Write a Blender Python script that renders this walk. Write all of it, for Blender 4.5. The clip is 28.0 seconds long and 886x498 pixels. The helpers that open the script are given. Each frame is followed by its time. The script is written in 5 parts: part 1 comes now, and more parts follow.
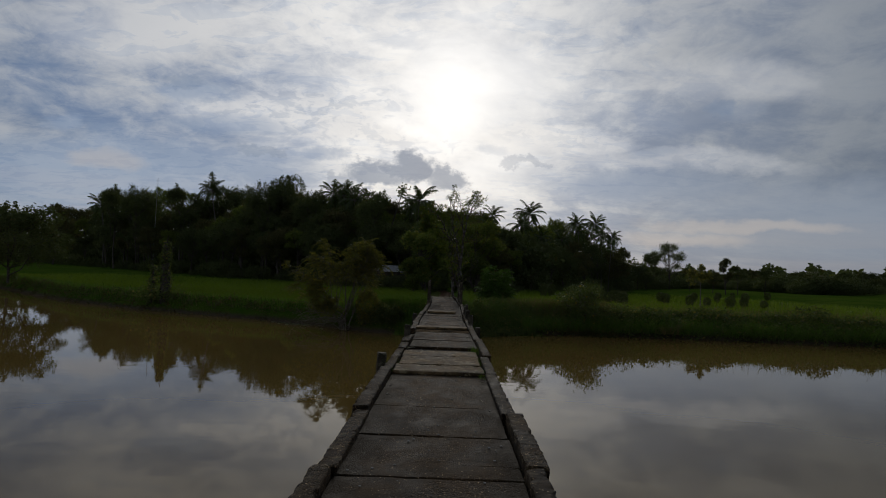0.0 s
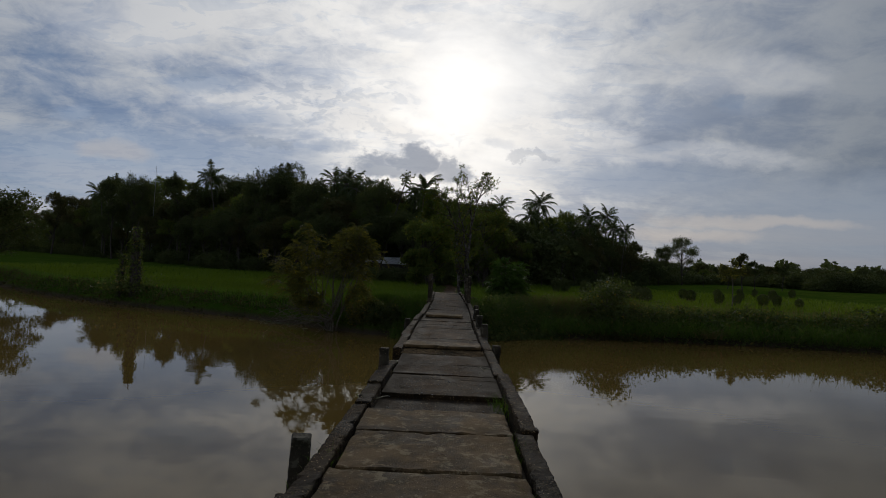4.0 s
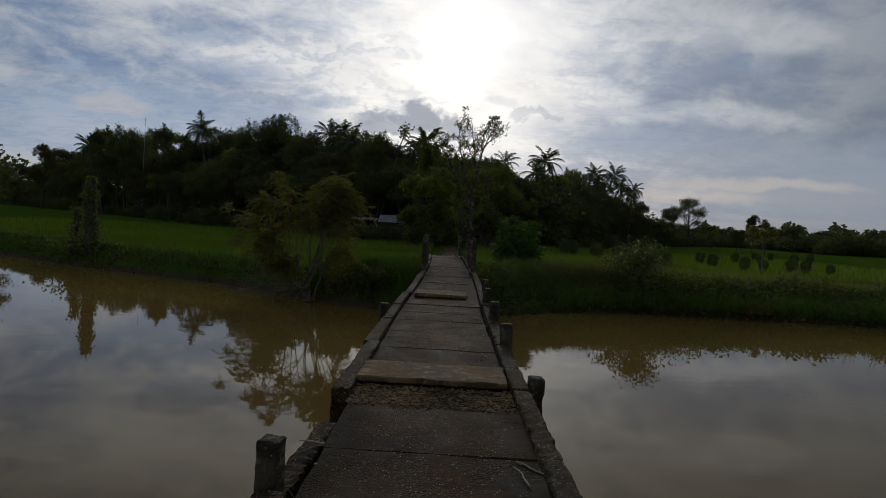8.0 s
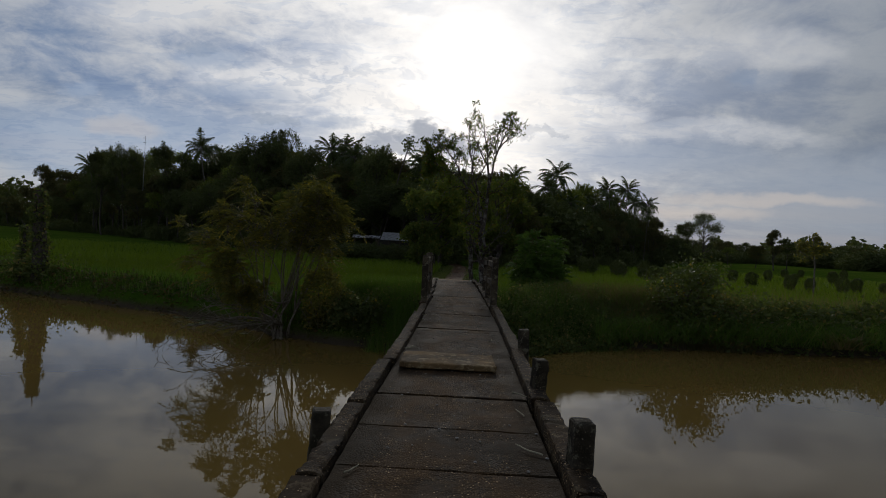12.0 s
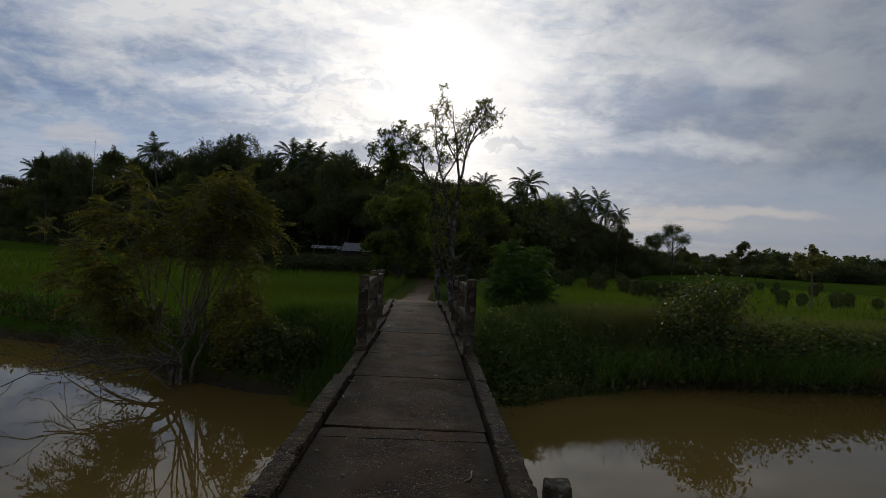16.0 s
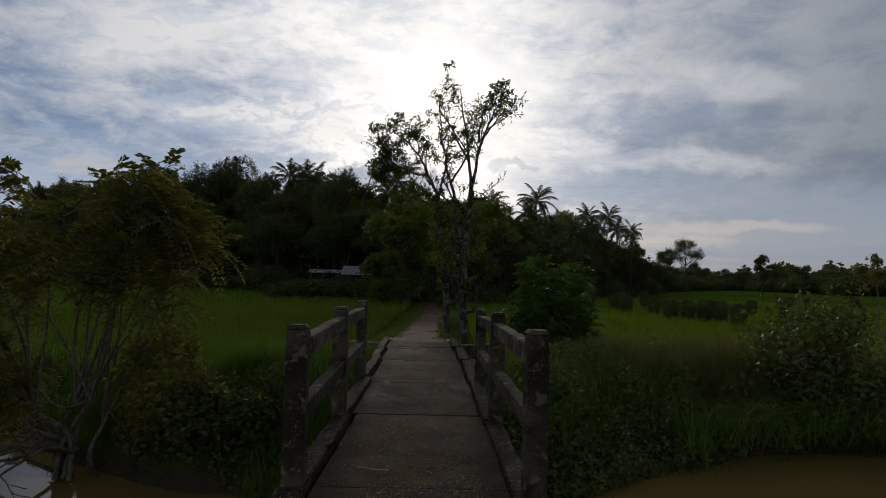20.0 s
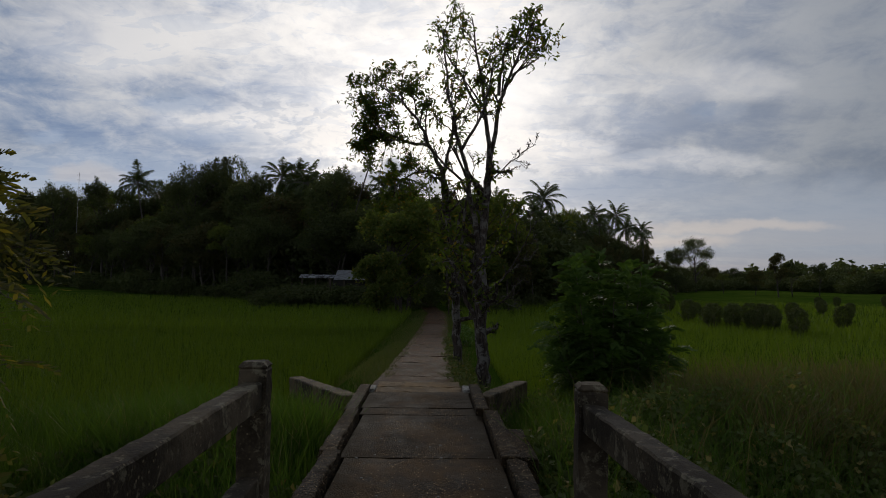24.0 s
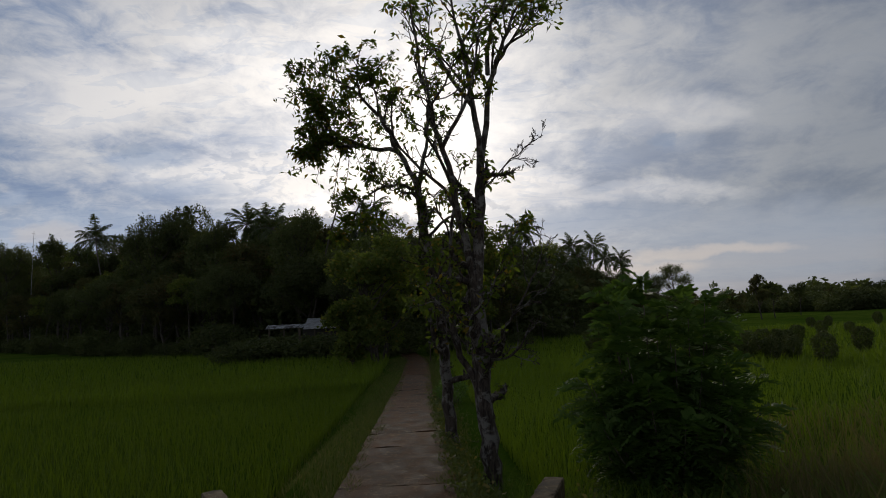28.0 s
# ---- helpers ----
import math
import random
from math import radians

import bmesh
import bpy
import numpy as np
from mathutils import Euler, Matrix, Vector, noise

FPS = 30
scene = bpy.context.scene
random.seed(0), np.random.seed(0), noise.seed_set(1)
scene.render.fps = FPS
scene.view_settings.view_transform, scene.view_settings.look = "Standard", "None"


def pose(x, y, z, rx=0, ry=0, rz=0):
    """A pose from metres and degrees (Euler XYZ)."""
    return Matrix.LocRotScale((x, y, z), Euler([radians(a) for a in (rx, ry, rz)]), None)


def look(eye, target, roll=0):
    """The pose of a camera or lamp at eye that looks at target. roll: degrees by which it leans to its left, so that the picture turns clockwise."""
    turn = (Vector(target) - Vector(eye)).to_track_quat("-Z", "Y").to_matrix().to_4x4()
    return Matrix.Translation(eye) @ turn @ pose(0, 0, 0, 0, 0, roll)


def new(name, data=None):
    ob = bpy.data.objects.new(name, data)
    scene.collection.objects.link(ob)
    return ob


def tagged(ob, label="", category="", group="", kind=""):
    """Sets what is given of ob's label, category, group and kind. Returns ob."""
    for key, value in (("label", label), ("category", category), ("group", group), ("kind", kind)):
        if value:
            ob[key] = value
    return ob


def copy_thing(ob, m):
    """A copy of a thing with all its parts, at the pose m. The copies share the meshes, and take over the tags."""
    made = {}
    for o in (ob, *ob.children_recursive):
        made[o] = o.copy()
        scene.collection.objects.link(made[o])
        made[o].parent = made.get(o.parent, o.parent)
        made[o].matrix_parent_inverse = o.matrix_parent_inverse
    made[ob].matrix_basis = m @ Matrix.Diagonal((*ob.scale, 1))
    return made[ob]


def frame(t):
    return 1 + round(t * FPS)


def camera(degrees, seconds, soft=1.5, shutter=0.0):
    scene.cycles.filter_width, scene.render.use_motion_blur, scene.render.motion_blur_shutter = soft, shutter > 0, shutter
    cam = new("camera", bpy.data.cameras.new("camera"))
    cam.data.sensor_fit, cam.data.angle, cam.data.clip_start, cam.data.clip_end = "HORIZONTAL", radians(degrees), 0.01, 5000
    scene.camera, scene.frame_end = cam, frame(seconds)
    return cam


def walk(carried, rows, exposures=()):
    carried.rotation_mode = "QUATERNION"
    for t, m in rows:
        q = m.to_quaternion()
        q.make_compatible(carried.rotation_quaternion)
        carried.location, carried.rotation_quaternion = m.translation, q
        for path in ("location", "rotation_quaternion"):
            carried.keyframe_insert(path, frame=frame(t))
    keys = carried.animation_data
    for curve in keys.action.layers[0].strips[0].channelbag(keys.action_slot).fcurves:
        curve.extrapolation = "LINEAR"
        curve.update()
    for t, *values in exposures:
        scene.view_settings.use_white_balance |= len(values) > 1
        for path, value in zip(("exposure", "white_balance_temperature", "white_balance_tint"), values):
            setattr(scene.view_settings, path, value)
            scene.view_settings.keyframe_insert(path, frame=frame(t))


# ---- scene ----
cam = camera(74.0, 28.0, 0.95)
PATH = [
    (0, (0.123, 0.615, 1.485), (0.105, 2.613, 1.574), 2.2),
    (0.5, (0.192, 1.22, 1.456), (0.19, 3.218, 1.547), 2.0),
    (1, (0.17, 1.88, 1.41), (0.16, 3.879, 1.47), 2.4),
    (1.5, (0.156, 2.568, 1.386), (0.157, 4.568, 1.416), 2.6),
    (2, (0.173, 3.331, 1.428), (0.174, 5.331, 1.459), 2.4),
    (2.5, (0.155, 3.946, 1.451), (0.143, 5.945, 1.504), 2.3),
    (3, (0.125, 4.653, 1.44), (0.103, 6.652, 1.512), 2.5),
    (3.5, (0.161, 5.397, 1.437), (0.123, 7.395, 1.508), 2.7),
    (5.5, (0.107, 7.807, 1.525), (0.094, 9.807, 1.557), 2.5),
    (6, (0.137, 8.52, 1.481), (0.16, 10.519, 1.503), 2.6),
    (6.5, (0.129, 9.276, 1.455), (0.161, 11.276, 1.444), 3.6),
    (7, (0.112, 9.919, 1.498), (0.143, 11.918, 1.437), 3.6),
    (7.5, (0.165, 10.634, 1.457), (0.159, 12.632, 1.37), 2.3),
    (8, (0.139, 11.228, 1.462), (0.107, 13.226, 1.388), 3.3),
    (8.5, (0.132, 11.804, 1.481), (0.1, 13.803, 1.445), 3.8),
    (9, (0.171, 12.493, 1.454), (0.114, 14.492, 1.459), 3.7),
    (9.5, (0.124, 13.12, 1.426), (0.059, 15.119, 1.448), 3.3),
    (10, (0.141, 13.895, 1.396), (0.095, 15.894, 1.426), 3.2),
    (10.5, (0.118, 14.679, 1.399), (0.06, 16.678, 1.418), 3.4),
    (11, (0.049, 15.31, 1.408), (-0.009, 17.31, 1.406), 3.9),
    (11.5, (0.07, 16.065, 1.379), (0.015, 18.064, 1.36), 3.7),
    (12, (0.034, 16.696, 1.402), (-0.026, 18.695, 1.389), 2.8),
    (12.5, (-0.009, 17.162, 1.46), (-0.046, 19.161, 1.485), 2.2),
    (14.5, (0.202, 19.649, 1.517), (0.141, 21.647, 1.571), 1.8),
    (15, (0.193, 20.278, 1.525), (0.147, 22.277, 1.568), 2.2),
    (15.5, (0.244, 20.956, 1.5), (0.241, 22.956, 1.526), 2.3),
    (16, (0.199, 21.507, 1.481), (0.244, 23.506, 1.51), 2.9),
    (16.5, (0.169, 21.975, 1.5), (0.262, 23.972, 1.525), 3.0),
    (17, (0.232, 22.562, 1.523), (0.339, 24.559, 1.537), 2.9),
    (17.5, (0.205, 23.065, 1.476), (0.318, 25.062, 1.442), 4.0),
    (18, (0.155, 23.505, 1.539), (0.231, 25.504, 1.547), 3.1),
    (18.5, (0.163, 24.269, 1.557), (0.197, 26.268, 1.624), 2.2),
    (19, (0.151, 24.961, 1.546), (0.175, 26.958, 1.648), 2.1),
    (19.5, (0.19, 25.683, 1.495), (0.232, 27.679, 1.601), 1.8),
    (20, (0.166, 26.382, 1.494), (0.19, 28.379, 1.596), 1.5),
    (20.5, (0.112, 27.086, 1.535), (0.14, 29.083, 1.638), 1.6),
    (21, (0.129, 27.841, 1.537), (0.159, 29.838, 1.64), 1.4),
    (21.5, (0.095, 28.549, 1.495), (0.108, 30.547, 1.601), 1.2),
    (23.5, (0.129, 31.223, 1.535), (0.154, 33.22, 1.64), 0.4),
    (24, (0.062, 31.841, 1.576), (0.083, 33.838, 1.689), 0.7),
    (24.5, (-0.015, 32.366, 1.618), (0.024, 34.362, 1.736), 0.5),
    (25, (0.004, 32.889, 1.646), (0.036, 34.886, 1.765), 0.1),
    (25.5, (-0.022, 33.391, 1.615), (0.012, 35.386, 1.755), -0.9),
    (26, (-0.037, 33.818, 1.649), (-0.002, 35.812, 1.805), -1.9),
    (26.5, (0.026, 34.406, 1.687), (0.039, 36.399, 1.858), -2.7),
    (27, (-0.026, 34.791, 1.689), (0.006, 36.783, 1.874), -2.6),
    (27.5, (-0.039, 35.167, 1.706), (0.031, 37.154, 1.924), -2.8),
    (28, (0.02, 35.612, 1.712), (0.127, 37.593, 1.96), -2.7),
]
walk(cam, [(t, look(eye, target, roll)) for t, eye, target, roll in PATH], [(0, -0.22, 6500, 10), (6, -0.16, 6500, 10), (12, -0.02, 6560, 10.5), (15.5, 0.0, 6590, 10.7), (18, 0.09, 6600, 10.9), (20, 0.03, 6620, 11), (28, 0.12, 6820, 12)])

# ---------- world, sun ----------
SUN_AZ, SUN_EL = radians(-0.2), radians(16.8)
SUN_DIR = Vector((math.sin(SUN_AZ) * math.cos(SUN_EL), math.cos(SUN_AZ) * math.cos(SUN_EL), math.sin(SUN_EL)))


class Nodes:
    """Short hand for building node trees."""

    def __init__(self, tree):
        self.t = tree
        self.t.nodes.clear()

    def n(self, kind, values=None, **props):
        node = self.t.nodes.new(kind)
        if "operation" in props:
            node.operation = props["operation"]
        if "use_clamp" in props:
            node.use_clamp = props["use_clamp"]
        if "data_type" in props:
            node.data_type, node.blend_type = props["data_type"], props["blend_type"]
        if "interpolation_type" in props:
            node.interpolation_type = props["interpolation_type"]
        for k, v in (values or {}).items():
            self.put(node.inputs[k], v)
        return node

    def put(self, socket, v):
        if isinstance(v, bpy.types.NodeSocket):
            self.t.links.new(v, socket)
        elif isinstance(v, bpy.types.Node):
            self.t.links.new(v.outputs[0], socket)
        elif socket.type == "RGBA" and isinstance(v, (int, float)):
            socket.default_value = (v, v, v, 1)
        elif socket.type == "RGBA" and len(v) == 3:
            socket.default_value = (*v, 1)
        else:
            socket.default_value = v

    def m(self, op, a, b=0.0, c=None, clamp=False):
        vals = {0: a, 1: b}
        if c is not None:
            vals[2] = c
        return self.n("ShaderNodeMath", vals, operation=op, use_clamp=clamp).outputs[0]

    def mix(self, f, a, b, blend="MIX"):
        node = self.n("ShaderNodeMix", data_type="RGBA", blend_type=blend)
        for k, v in ((0, f), (6, a), (7, b)):
            self.put(node.inputs[k], v)
        return node.outputs[2]

    def ramp(self, f, stops, smooth=False):
        node = self.n("ShaderNodeValToRGB", {0: f})
        node.color_ramp.interpolation = "EASE" if smooth else "LINEAR"
        el = node.color_ramp.elements
        while len(el) < len(stops):
            el.new(0.5)
        for e, (p, col) in zip(el, stops):
            e.position = p
            e.color = (*((col,) * 3 if isinstance(col, (int, float)) else col), 1)
        return node.outputs[0]

    def noise(self, vec, scale, detail=4.0, rough=0.55, distort=0.0):
        return self.n("ShaderNodeTexNoise", {"Vector": vec, "Scale": scale, "Detail": detail, "Roughness": rough, "Distortion": distort}).outputs[0]

    def map(self, vec, scale=(1, 1, 1), loc=(0, 0, 0), rot=(0, 0, 0)):
        return self.n("ShaderNodeMapping", {"Vector": vec, "Scale": scale, "Location": loc, "Rotation": rot}).outputs[0]

    def span(self, v, a, b, c=0.0, d=1.0):
        return self.n("ShaderNodeMapRange", {0: v, 1: a, 2: b, 3: c, 4: d}, interpolation_type="SMOOTHSTEP").outputs[0]


def make_world():
    world = bpy.data.worlds.new("evening_sky")
    world.use_nodes = True
    g = Nodes(world.node_tree)
    d = g.n("ShaderNodeTexCoord").outputs["Generated"]
    sep = g.n("ShaderNodeSeparateXYZ", {0: d})
    x, y, z = sep.outputs
    toward = g.n("ShaderNodeVectorMath", {0: d, 1: tuple(SUN_DIR)}, operation="DOT_PRODUCT").outputs["Value"]
    angle = g.m("MULTIPLY", g.m("ARCCOSINE", g.m("MINIMUM", toward, 0.99999)), 180 / math.pi)
    # uneven cloud frays the glow
    fray = g.noise(g.map(d, (3.0, 3.0, 6.0), (0.7, 0, 2.2)), 1.6, 5, 0.55, 0.4)
    angle = g.m("MAXIMUM", g.m("ADD", angle, g.m("MULTIPLY", g.m("SUBTRACT", fray, 0.5), 16.0)), 0.0)
    # a layer of cloud at one height, seen in perspective
    up = g.m("ADD", g.m("MAXIMUM", z, 0.0), 0.16)
    flat = g.n("ShaderNodeCombineXYZ", {0: g.m("DIVIDE", x, up), 1: g.m("DIVIDE", y, up), 2: 0.0}).outputs[0]
    big = g.noise(g.map(d, (1.6, 1.6, 3.4), (3.1, 0.4, 0.2), (0, 0.5, 0.0)), 1.5, 3, 0.5, 0.5)
    mid = g.noise(g.map(flat, (1.0, 1.0, 1), (7.7, 2.3, 0), (0, 0, 0.5)), 1.6, 6, 0.62, 0.5)
    fine = g.noise(g.map(d, (5.0, 5.0, 9.0), (1.2, 5.5, 0), (0, -0.25, 0)), 2.6, 7, 0.64, 0.4)
    cloud = g.m("ADD", g.m("ADD", g.m("MULTIPLY", big, 0.30), g.m("MULTIPLY", mid, 0.36)), g.m("MULTIPLY", fine, 0.34))
    cloud = g.span(cloud, 0.41, 0.59)
    # brightness falls away from the sun that stands behind the cloud
    level = g.ramp(g.m("DIVIDE", angle, 180.0), [(0.0, 1.4), (0.02, 1.2), (0.042, 1.0), (0.07, 0.79), (0.12, 0.57), (0.20, 0.42), (0.32, 0.31), (0.5, 0.30), (0.7, 0.36), (1.0, 0.38)])
    level = g.mix(1.0, level, g.mix(g.span(x, -0.05, 0.62), (1, 1, 1), (0.58, 0.62, 0.67)), "MULTIPLY")
    level = g.mix(1.0, level, g.mix(g.span(z, 0.40, 0.62), (1, 1, 1), (0.66, 0.68, 0.71)), "MULTIPLY")
    lowtint = g.mix(g.span(angle, 5.0, 34.0), (0.86, 0.94, 1.08), (0.50, 0.71, 1.12))
    hightint = g.mix(g.span(angle, 6.0, 45.0), (1.03, 1.02, 1.0), (0.89, 0.96, 1.08))
    contrast = g.m("MULTIPLY", g.span(angle, 3.0, 16.0), g.span(x, 0.15, 0.60, 1.0, 0.55))
    body = g.mix(cloud, g.mix(1.0, lowtint, 0.74, "MULTIPLY"), g.mix(1.0, hightint, 1.16, "MULTIPLY"))
    body = g.mix(g.m("ADD", g.m("MULTIPLY", contrast, 0.85), 0.15), (1.0, 0.99, 0.97), body)
    col = g.mix(1.0, body, level, "MULTIPLY")
    # single clouds ahead: bearing and height of the middle, half width, half height, weight
    ahead = g.m("MAXIMUM", y, 0.04)
    warp = g.n("ShaderNodeTexNoise", {"Vector": g.map(d, (1, 1, 1.6)), "Scale": 6.5, "Detail": 7.0, "Roughness": 0.60})
    wsep = g.n("ShaderNodeSeparateColor", {0: warp.outputs["Color"]})
    u = g.m("ADD", g.m("DIVIDE", x, ahead), g.m("MULTIPLY", g.m("SUBTRACT", wsep.outputs[0], 0.5), 0.26))
    v = g.m("ADD", g.m("DIVIDE", z, ahead), g.m("MULTIPLY", g.m("SUBTRACT", wsep.outputs[1], 0.5), 0.085))

    u2 = g.m("ADD", g.m("DIVIDE", x, ahead), g.m("MULTIPLY", g.m("SUBTRACT", wsep.outputs[2], 0.5), 0.10))
    v2 = g.m("ADD", g.m("DIVIDE", z, ahead), g.m("MULTIPLY", g.m("SUBTRACT", wsep.outputs[1], 0.5), 0.05))

    def puffs(rows, soft=1.7, core=0.0, u=u, v=v):
        total = None
        for bu, bv, ru, rv, amount in rows:
            a = g.m("DIVIDE", g.m("SUBTRACT", u, bu), ru)
            b = g.m("DIVIDE", g.m("SUBTRACT", v, bv), rv)
            r = g.m("ADD", g.m("MULTIPLY", a, a), g.m("MULTIPLY", b, b))
            one = g.m("MULTIPLY", g.span(r, soft, core), amount)
            total = one if total is None else g.m("MAXIMUM", total, one)
        return total

    pale = puffs(((-0.30, 0.27, 0.17, 0.035, 0.75), (-0.17, 0.235, 0.12, 0.020, 0.7), (0.16, 0.235, 0.12, 0.028, 0.6), (0.36, 0.205, 0.22, 0.020, 0.35), (0.50, 0.35, 0.16, 0.04, 0.25), (-0.55, 0.42, 0.2, 0.07, 0.35)))
    col = g.mix(pale, col, (0.90, 0.89, 0.88))
    # small broken cloudlets beside the sun
    fleece = g.noise(g.map(d, (1.0, 1.0, 2.0), (4, 1, 3), (0, 0.3, 0)), 34.0, 4, 0.6, 0.6)
    patchy = puffs(((-0.27, 0.275, 0.22, 0.05, 1.0), (-0.12, 0.22, 0.16, 0.03, 0.8), (0.22, 0.25, 0.14, 0.03, 0.5), (0.40, 0.19, 0.2, 0.03, 0.5)))
    col = g.mix(g.m("MULTIPLY", patchy, g.span(fleece, 0.47, 0.60)), col, g.mix(1.0, col, (0.76, 0.80, 0.86), "MULTIPLY"))
    dim = puffs(((-0.45, 0.305, 0.055, 0.022, 0.7), (-0.665, 0.235, 0.045, 0.012, 0.6), (-0.38, 0.245, 0.10, 0.020, 0.55), (-0.10, 0.405, 0.07, 0.012, 0.25), (-0.24, 0.192, 0.05, 0.013, 0.75), (0.06, 0.212, 0.05, 0.012, 0.3), (0.48, 0.29, 0.05, 0.022, 0.5), (0.33, 0.215, 0.045, 0.010, 0.5), (0.36, 0.160, 0.19, 0.032, 0.7), (0.50, 0.115, 0.10, 0.016, 0.5), (-0.62, 0.15, 0.28, 0.07, 0.75), (-0.40, 0.16, 0.2, 0.045, 0.5), (0.66, 0.10, 0.28, 0.09, 0.8)))
    col = g.mix(dim, col, g.mix(g.span(x, 0.1, 0.5), (0.30, 0.385, 0.53), (0.26, 0.31, 0.40)))
    lump = g.n("ShaderNodeTexNoise", {"Vector": g.map(d, (1, 1, 1.3)), "Scale": 26.0, "Detail": 6.0, "Roughness": 0.62})
    lsep = g.n("ShaderNodeSeparateColor", {0: lump.outputs["Color"]})
    u3 = g.m("ADD", u2, g.m("MULTIPLY", g.m("SUBTRACT", lsep.outputs[0], 0.5), 0.10))
    v3 = g.m("ADD", v2, g.m("MULTIPLY", g.m("SUBTRACT", lsep.outputs[1], 0.5), 0.07))
    heap = puffs(((-0.135, 0.164, 0.055, 0.024, 0.85), (-0.075, 0.182, 0.048, 0.032, 0.95), (-0.01, 0.166, 0.055, 0.022, 0.85), (-0.20, 0.155, 0.04, 0.012, 0.5), (-0.33, 0.200, 0.045, 0.010, 0.45), (0.12, 0.195, 0.04, 0.010, 0.4), (0.47, 0.30, 0.035, 0.014, 0.45), (-0.46, 0.315, 0.03, 0.016, 0.4)), 1.35, 0.3, u3, v3)
    col = g.mix(heap, col, g.mix(lsep.outputs[2], (0.14, 0.205, 0.33), (0.27, 0.345, 0.46)))
    # rows of small broken cloud at one height
    rows = g.noise(g.map(flat, (1.0, 1.7, 1), (2.2, 8.1, 0), (0, 0, 0.35)), 6.5, 5, 0.6, 0.8)
    broken = g.m("MULTIPLY", g.m("MULTIPLY", g.span(rows, 0.51, 0.575), g.span(angle, 4.0, 12.0)), g.span(x, 0.5, 0.15, 0.10, 0.42))
    col = g.mix(broken, col, g.mix(1.0, col, (0.70, 0.78, 0.90), "MULTIPLY"))
    bars = g.noise(g.map(d, (1.6, 1.6, 26.0), (0, 0, 2.0)), 1.6, 4, 0.5, 0.3)
    haze = g.m("MULTIPLY", g.span(z, 0.16, 0.03), g.span(bars, 0.40, 0.62))
    col = g.mix(g.m("MULTIPLY", haze, 0.45), col, g.mix(g.span(x, 0.12, 0.55), (0.60, 0.55, 0.55), (0.30, 0.31, 0.36)))
    glint = puffs(((0.50, 0.098, 0.17, 0.013, 0.42), (0.40, 0.075, 0.10, 0.011, 0.35), (-0.60, 0.175, 0.07, 0.018, 0.35)))
    col = g.mix(glint, col, (0.62, 0.54, 0.48))
    under = g.span(z, 0.0, -0.05)
    col = g.mix(under, col, (0.04, 0.04, 0.035))
    sky = g.n("ShaderNodeTexSky")
    sky.sky_type, sky.sun_disc, sky.sun_elevation, sky.sun_rotation = "NISHITA", False, SUN_EL, SUN_AZ
    clear = g.n("ShaderNodeBackground", {"Color": sky.outputs[0], "Strength": 0.08})
    over = g.n("ShaderNodeBackground", {"Color": col, "Strength": SKY})
    both = g.n("ShaderNodeMixShader", {0: 0.93, 1: clear.outputs[0], 2: over.outputs[0]})
    g.n("ShaderNodeOutputWorld", {"Surface": both.outputs[0]})
    scene.world = world


SKY = 0.98
make_world()
sun = new("sun", bpy.data.lights.new("sun", "SUN"))
sun.data.energy, sun.data.angle, sun.data.color = 0.6, radians(14), (1.0, 0.93, 0.82)
sun.matrix_world = look(SUN_DIR * 50, (0, 0, 0))


# ---------- materials ----------
def principled(name, build, rough=0.8, spec=0.12):
    """build(g, p) returns colour, and may return roughness and height."""
    mat = bpy.data.materials.new(name)
    mat.use_nodes = True
    g = Nodes(mat.node_tree)
    p = g.n("ShaderNodeTexCoord").outputs["Object"]
    got = build(g, p)
    col, rgh, height, bump = (list(got) + [None] * 4)[:4]
    bsdf = g.n("ShaderNodeBsdfPrincipled", {"Base Color": col, "Roughness": rgh if rgh is not None else rough, "Specular IOR Level": spec})
    if height is not None:
        g.put(bsdf.inputs["Normal"], g.n("ShaderNodeBump", {"Height": height, "Distance": bump or 0.01, "Strength": 0.8}).outputs[0])
    g.n("ShaderNodeOutputMaterial", {"Surface": bsdf.outputs[0]})
    return mat


